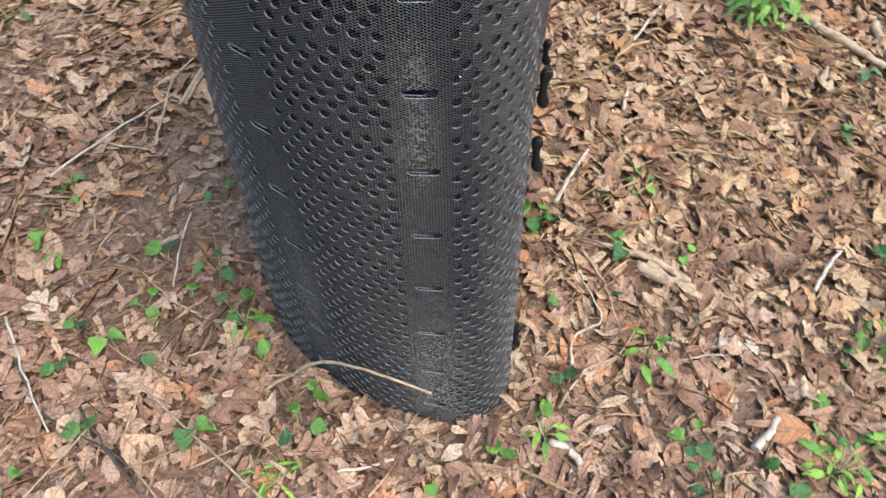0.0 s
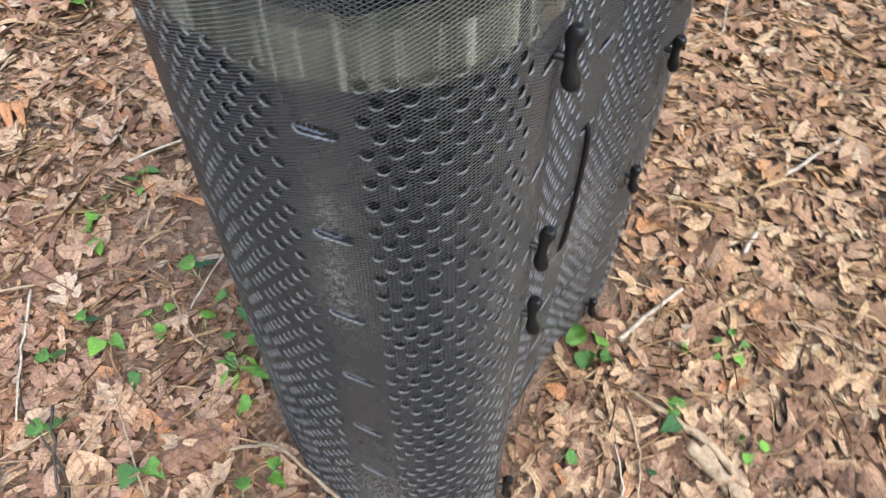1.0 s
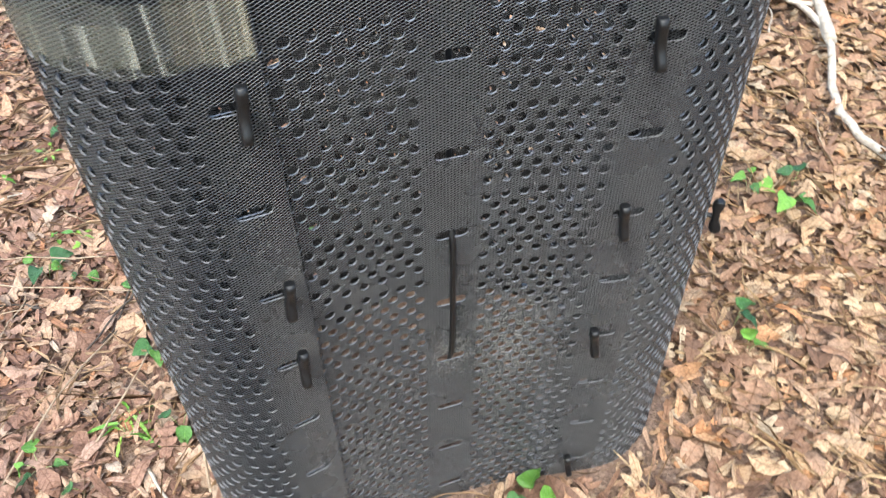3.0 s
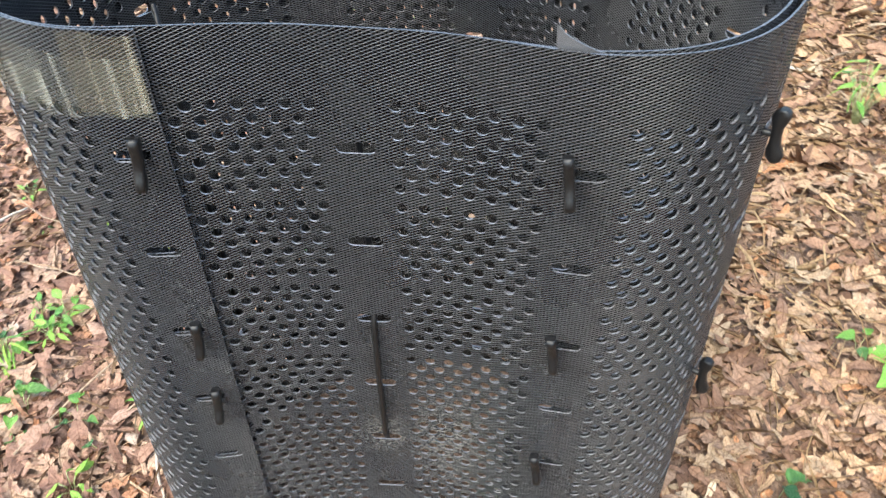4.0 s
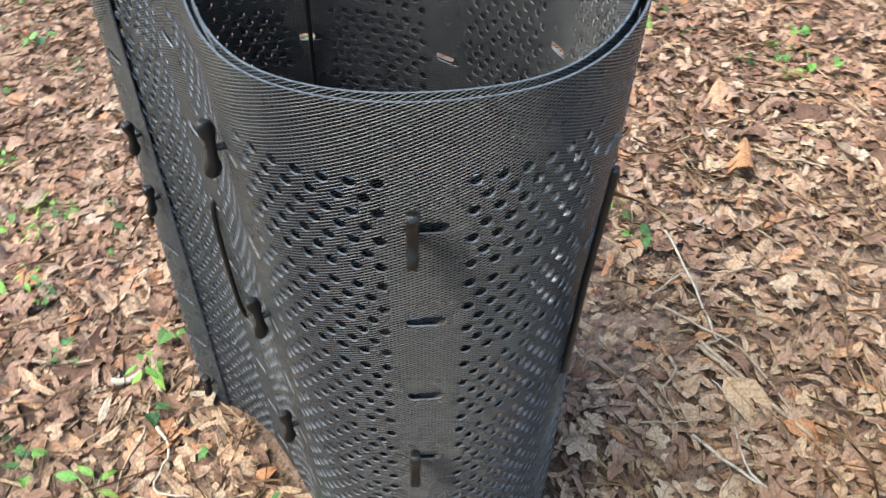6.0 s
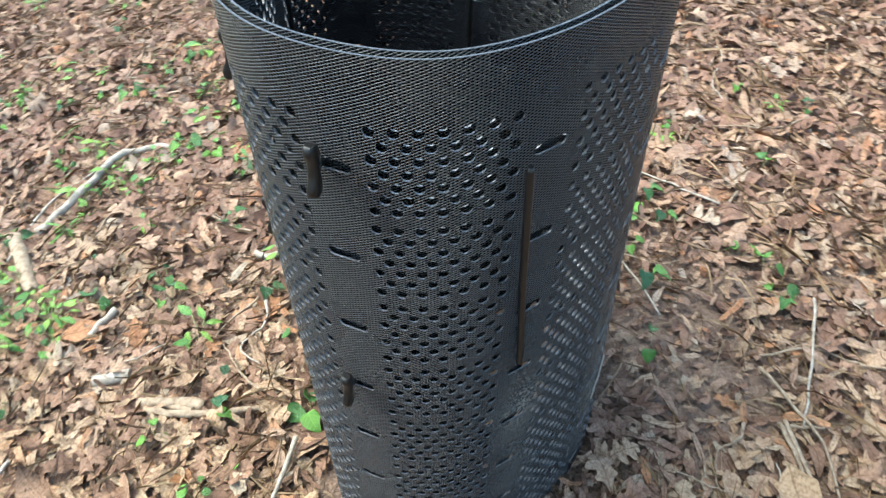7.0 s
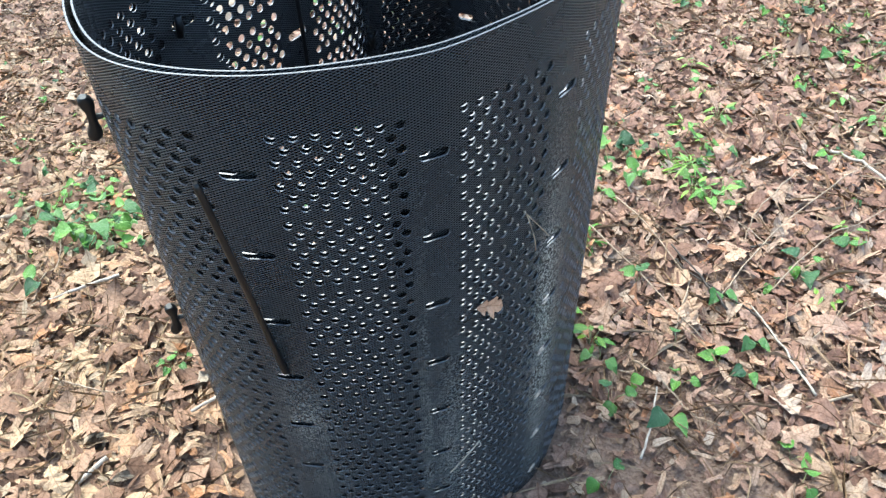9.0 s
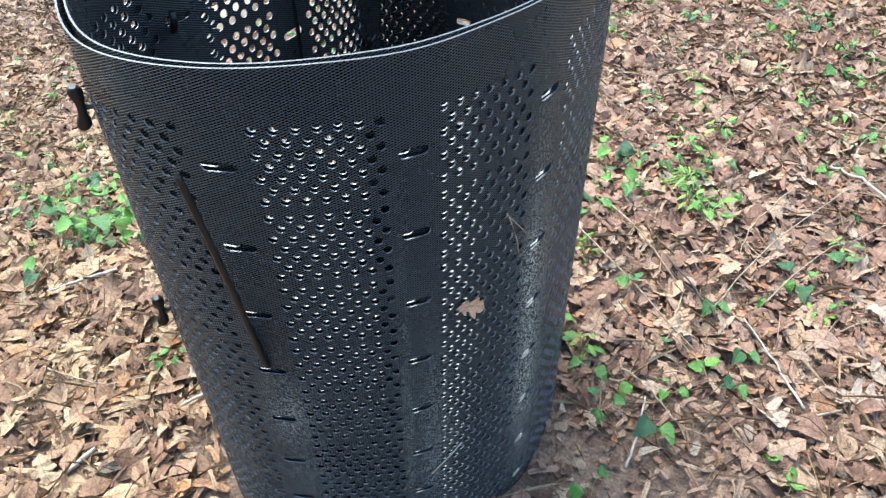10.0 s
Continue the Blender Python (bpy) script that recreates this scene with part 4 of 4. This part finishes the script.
stick("branch", [(0.35, 0.76, 0.010), (0.42, 0.73, 0.014), (0.47, 0.71, 0.010)], 0.011, 0.010, TWIG, "short grey-brown piece of branch", "branch", 0.002)
stick("branch", [(0.49, 0.63, 0.006), (0.56, 0.62, 0.006)], 0.014, 0.012, PALE, "short weathered piece of wood in the litter", "branch", 0.001)
stick("branch", [(0.82, 1.50, 0.012), (0.90, 1.45, 0.018), (0.98, 1.40, 0.012)], 0.011, 0.009, TWIG, "brown piece of branch on the litter", "branch", 0.002)
stick("twig", [(0.20, 0.88, 0.015), (0.27, 1.02, 0.02)], 0.0045, 0.003, PALE, "pale split stick beside the compost bin", "twig", 0.002)
stick("twig", [(-0.57, 1.06, 0.015), (-0.545, 1.18, 0.02), (-0.53, 1.30, 0.012)], 0.0042, 0.0028, TWIG, "forked brown twig on the litter", "twig", 0.002, "", [([(-0.57, 1.07, 0.016), (-0.62, 1.09, 0.015)], 0.003, 0.002)])
stick("branch", [(0.98, 1.54, 0.012), (0.99, 1.47, 0.012), (1.00, 1.39, 0.012)], 0.0130, 0.0100, TWIG, "thick grey-brown fallen branch on the litter", "branch", 0.002)
stick("twig", [(0.53, 0.44, 0.012), (0.56, 0.47, 0.012), (0.58, 0.50, 0.012)], 0.0085, 0.0060, PALE, "short split grey stick on the litter", "twig", 0.002)
stick("twig", [(0.19, 0.41, 0.012), (0.22, 0.40, 0.012), (0.24, 0.38, 0.012)], 0.0070, 0.0060, PALE, "short pale split stick beside the compost bin", "twig", 0.002)
stick("twig", [(0.16, 0.39, 0.012), (0.18, 0.44, 0.012), (0.19, 0.49, 0.012)], 0.0060, 0.0050, TWIG, "brown stub of stick beside the compost bin", "twig", 0.002)
stick("twig", [(0.36, 1.35, 0.012), (0.41, 1.43, 0.012), (0.47, 1.54, 0.012)], 0.0040, 0.0030, PALE, "thin pale twig on the litter", "twig", 0.002)
stick("twig", [(0.36, 1.21, 0.012), (0.35, 1.15, 0.012)], 0.0050, 0.0040, PALE, "pale forked bit of stick on the litter", "twig", 0.002)
stick("twig", [(-0.15, 0.32, 0.012), (-0.10, 0.33, 0.012), (-0.05, 0.35, 0.012)], 0.0030, 0.0020, PALE, "thin pale straw-like twig on the litter", "twig", 0.002)
stick("twig", [(-0.48, 0.79, 0.020), (-0.48, 0.71, 0.020), (-0.47, 0.63, 0.020)], 0.0022, 0.0014, PALE, "long thin pale stalk on the bare soil", "twig", 0.001)
stick("twig", [(-0.73, 0.54, 0.020), (-0.67, 0.45, 0.020), (-0.59, 0.35, 0.020)], 0.0026, 0.0016, PALE, "long thin pale stalk on the litter", "twig", 0.002)
stick("twig", [(-0.47, 0.49, 0.020), (-0.47, 0.42, 0.020), (-0.47, 0.33, 0.020)], 0.0026, 0.0016, TWIG, "long thin brown stalk on the litter", "twig", 0.002)
stick("twig", [(-0.55, 0.39, 0.030), (-0.49, 0.33, 0.030), (-0.41, 0.26, 0.030)], 0.0028, 0.0018, DARK, "dark bent stem arching over the litter", "twig", 0.003)
stick("twig", [(0.37, 0.77, 0.012), (0.41, 0.74, 0.012), (0.42, 0.72, 0.012)], 0.0090, 0.0060, TWIG, "curled piece of bark on the litter", "twig", 0.002)
stick("twig", [(-0.76, 0.84, 0.020), (-0.68, 0.96, 0.020), (-0.59, 1.08, 0.020)], 0.0026, 0.0018, PALE, "thin pale stalk on the litter", "twig", 0.002)
stick("twig", [(-0.56, 1.06, 0.016), (-0.55, 1.13, 0.016), (-0.53, 1.18, 0.016)], 0.0040, 0.0030, TWIG, "crooked brown twig on the litter", "twig", 0.002)
stick("twig", [(0.80, 0.17, 0.016), (0.74, -0.03, 0.016), (0.63, -0.13, 0.016)], 0.0040, 0.0030, PALE, "thin bleached twig on the litter", "twig", 0.002)
stick("twig", [(-0.79, 0.51, 0.012), (-0.72, 0.57, 0.012)], 0.0030, 0.0020, TWIG, "thin brown twig on the litter", "twig", 0.002)
stick("twig", [(-0.62, 0.32, 0.050), (-0.70, 0.14, 0.050), (-0.84, -0.05, 0.050)], 0.0016, 0.0010, TWIG, "thin brown bramble stem arching over litter", "twig", 0.004)
stick("twig", [(-0.62, -0.09, 0.040), (-0.56, 0.09, 0.040), (-0.55, 0.20, 0.040)], 0.0016, 0.0010, TWIG, "thin brown bramble stem arching over litter", "twig", 0.004)
stick("branch", [(1.19, 0.69, 0.012), (1.15, 0.65, 0.012), (1.13, 0.58, 0.012)], 0.0070, 0.0050, TWIG, "thin brown fallen branch among green plants", "branch", 0.002)
rng = random.Random(77)
for _ in range(70):
    x, y, a, l = rng.uniform(-1.4, 1.4), rng.uniform(-0.7, 2.2), rng.uniform(0, 6.28), rng.uniform(0.08, 0.28)
    q = [(x + math.cos(a + rng.uniform(-0.25, 0.25)) * l * k / 3, y + math.sin(a + rng.uniform(-0.25, 0.25)) * l * k / 3, 0.016 + rng.uniform(0, 0.012)) for k in range(4)]
    if outside_bin(np.array([w[0] for w in q]), np.array([w[1] for w in q]), 0.03).all():
        stick("twig", q, rng.uniform(0.0014, 0.0034), 0.0011, rng.choice((TWIG, TWIG, PALE, DARK)), "thin dry twig lying on the litter", "twig", 0.002, "scattered twigs", lift=0.004)

# the split log
log = new("log")
tagged(log, "weathered split log with a brown cut end", "log")
a, b = Vector((1.63, -0.26, 0)), Vector((1.56, -0.82, 0))
way = (b - a).normalized()
across = Vector((way.y, -way.x, 0))
body, end = bmesh.new(), bmesh.new()
rng = random.Random(9)
section = [(-0.100, 0.0), (-0.095, 0.065), (-0.055, 0.105), (0.0, 0.118), (0.040, 0.108), (0.085, 0.070), (0.098, 0.025), (0.095, 0.0)]
rings = []
for k in range(9):
    c = a.lerp(b, k / 8)
    g = height(c.x, c.y)
    rings.append([body.verts.new(c + across * (u + rng.uniform(-0.003, 0.003)) + Vector((0, 0, g + v - 0.004 + rng.uniform(-0.003, 0.003)))) for u, v in section])
for r0, r1 in zip(rings, rings[1:]):
    for k in range(len(section)):
        body.faces.new((r0[k], r0[(k + 1) % len(section)], r1[(k + 1) % len(section)], r1[k]))
body.faces.new(rings[-1])
end_ring = [end.verts.new(v.co - way * 0.003) for v in rings[0]]
end.faces.new(end_ring[::-1])
bmesh.ops.solidify(end, geom=end.faces[:], thickness=0.002)
part("body", body, LOGBARK, log)
part("cut_end", end, LOGEND, log, "brown cut end of the log")

# ---- small things caught on the bin ----
p, n = sheet_point(4.63, 0.527, 0.0045)
stuck = part("stuck_leaf", leaf_mesh("stuck_leaf", OAK_TWO, 0.042, 7, dead_leaf("orange_leaf_scrap", [(0.0, (0.50, 0.29, 0.19)), (1.0, (0.56, 0.36, 0.25))], "object"), 0.0005, 1.2, 1.8), None)
stuck.matrix_basis = pose(*p[0], 75, 25, math.degrees(math.atan2(n[0, 1], n[0, 0])) + 90)
tagged(stuck, "scrap of brown leaf caught on the compost bin", "leaf")
for k, (c1, z1) in enumerate(((4.10, 0.580), (4.22, 0.572))):
    line = [tuple(sheet_point(4.33 + (c1 - 4.33) * w, 0.640 + (z1 - 0.640) * w, 0.003 + 0.004 * math.sin(3.1 * w))[0][0]) for w in (0, 0.25, 0.5, 0.75, 1)]
    tagged(part("pine_needle", tube(bmesh.new(), line, [0.0007] * 5, 5), TWIG), "dry brown pine needle stuck on the compost bin", "needle", "pine needles")
line = [tuple(sheet_point(4.93 - 0.27 * w, 0.190 + 0.05 * w, 0.003)[0][0]) for w in (0, 0.5, 1)]
tagged(part("straw_stalk", tube(bmesh.new(), line, [0.0011] * 3, 5), PALE), "pale dry straw stuck on the compost bin", "straw")
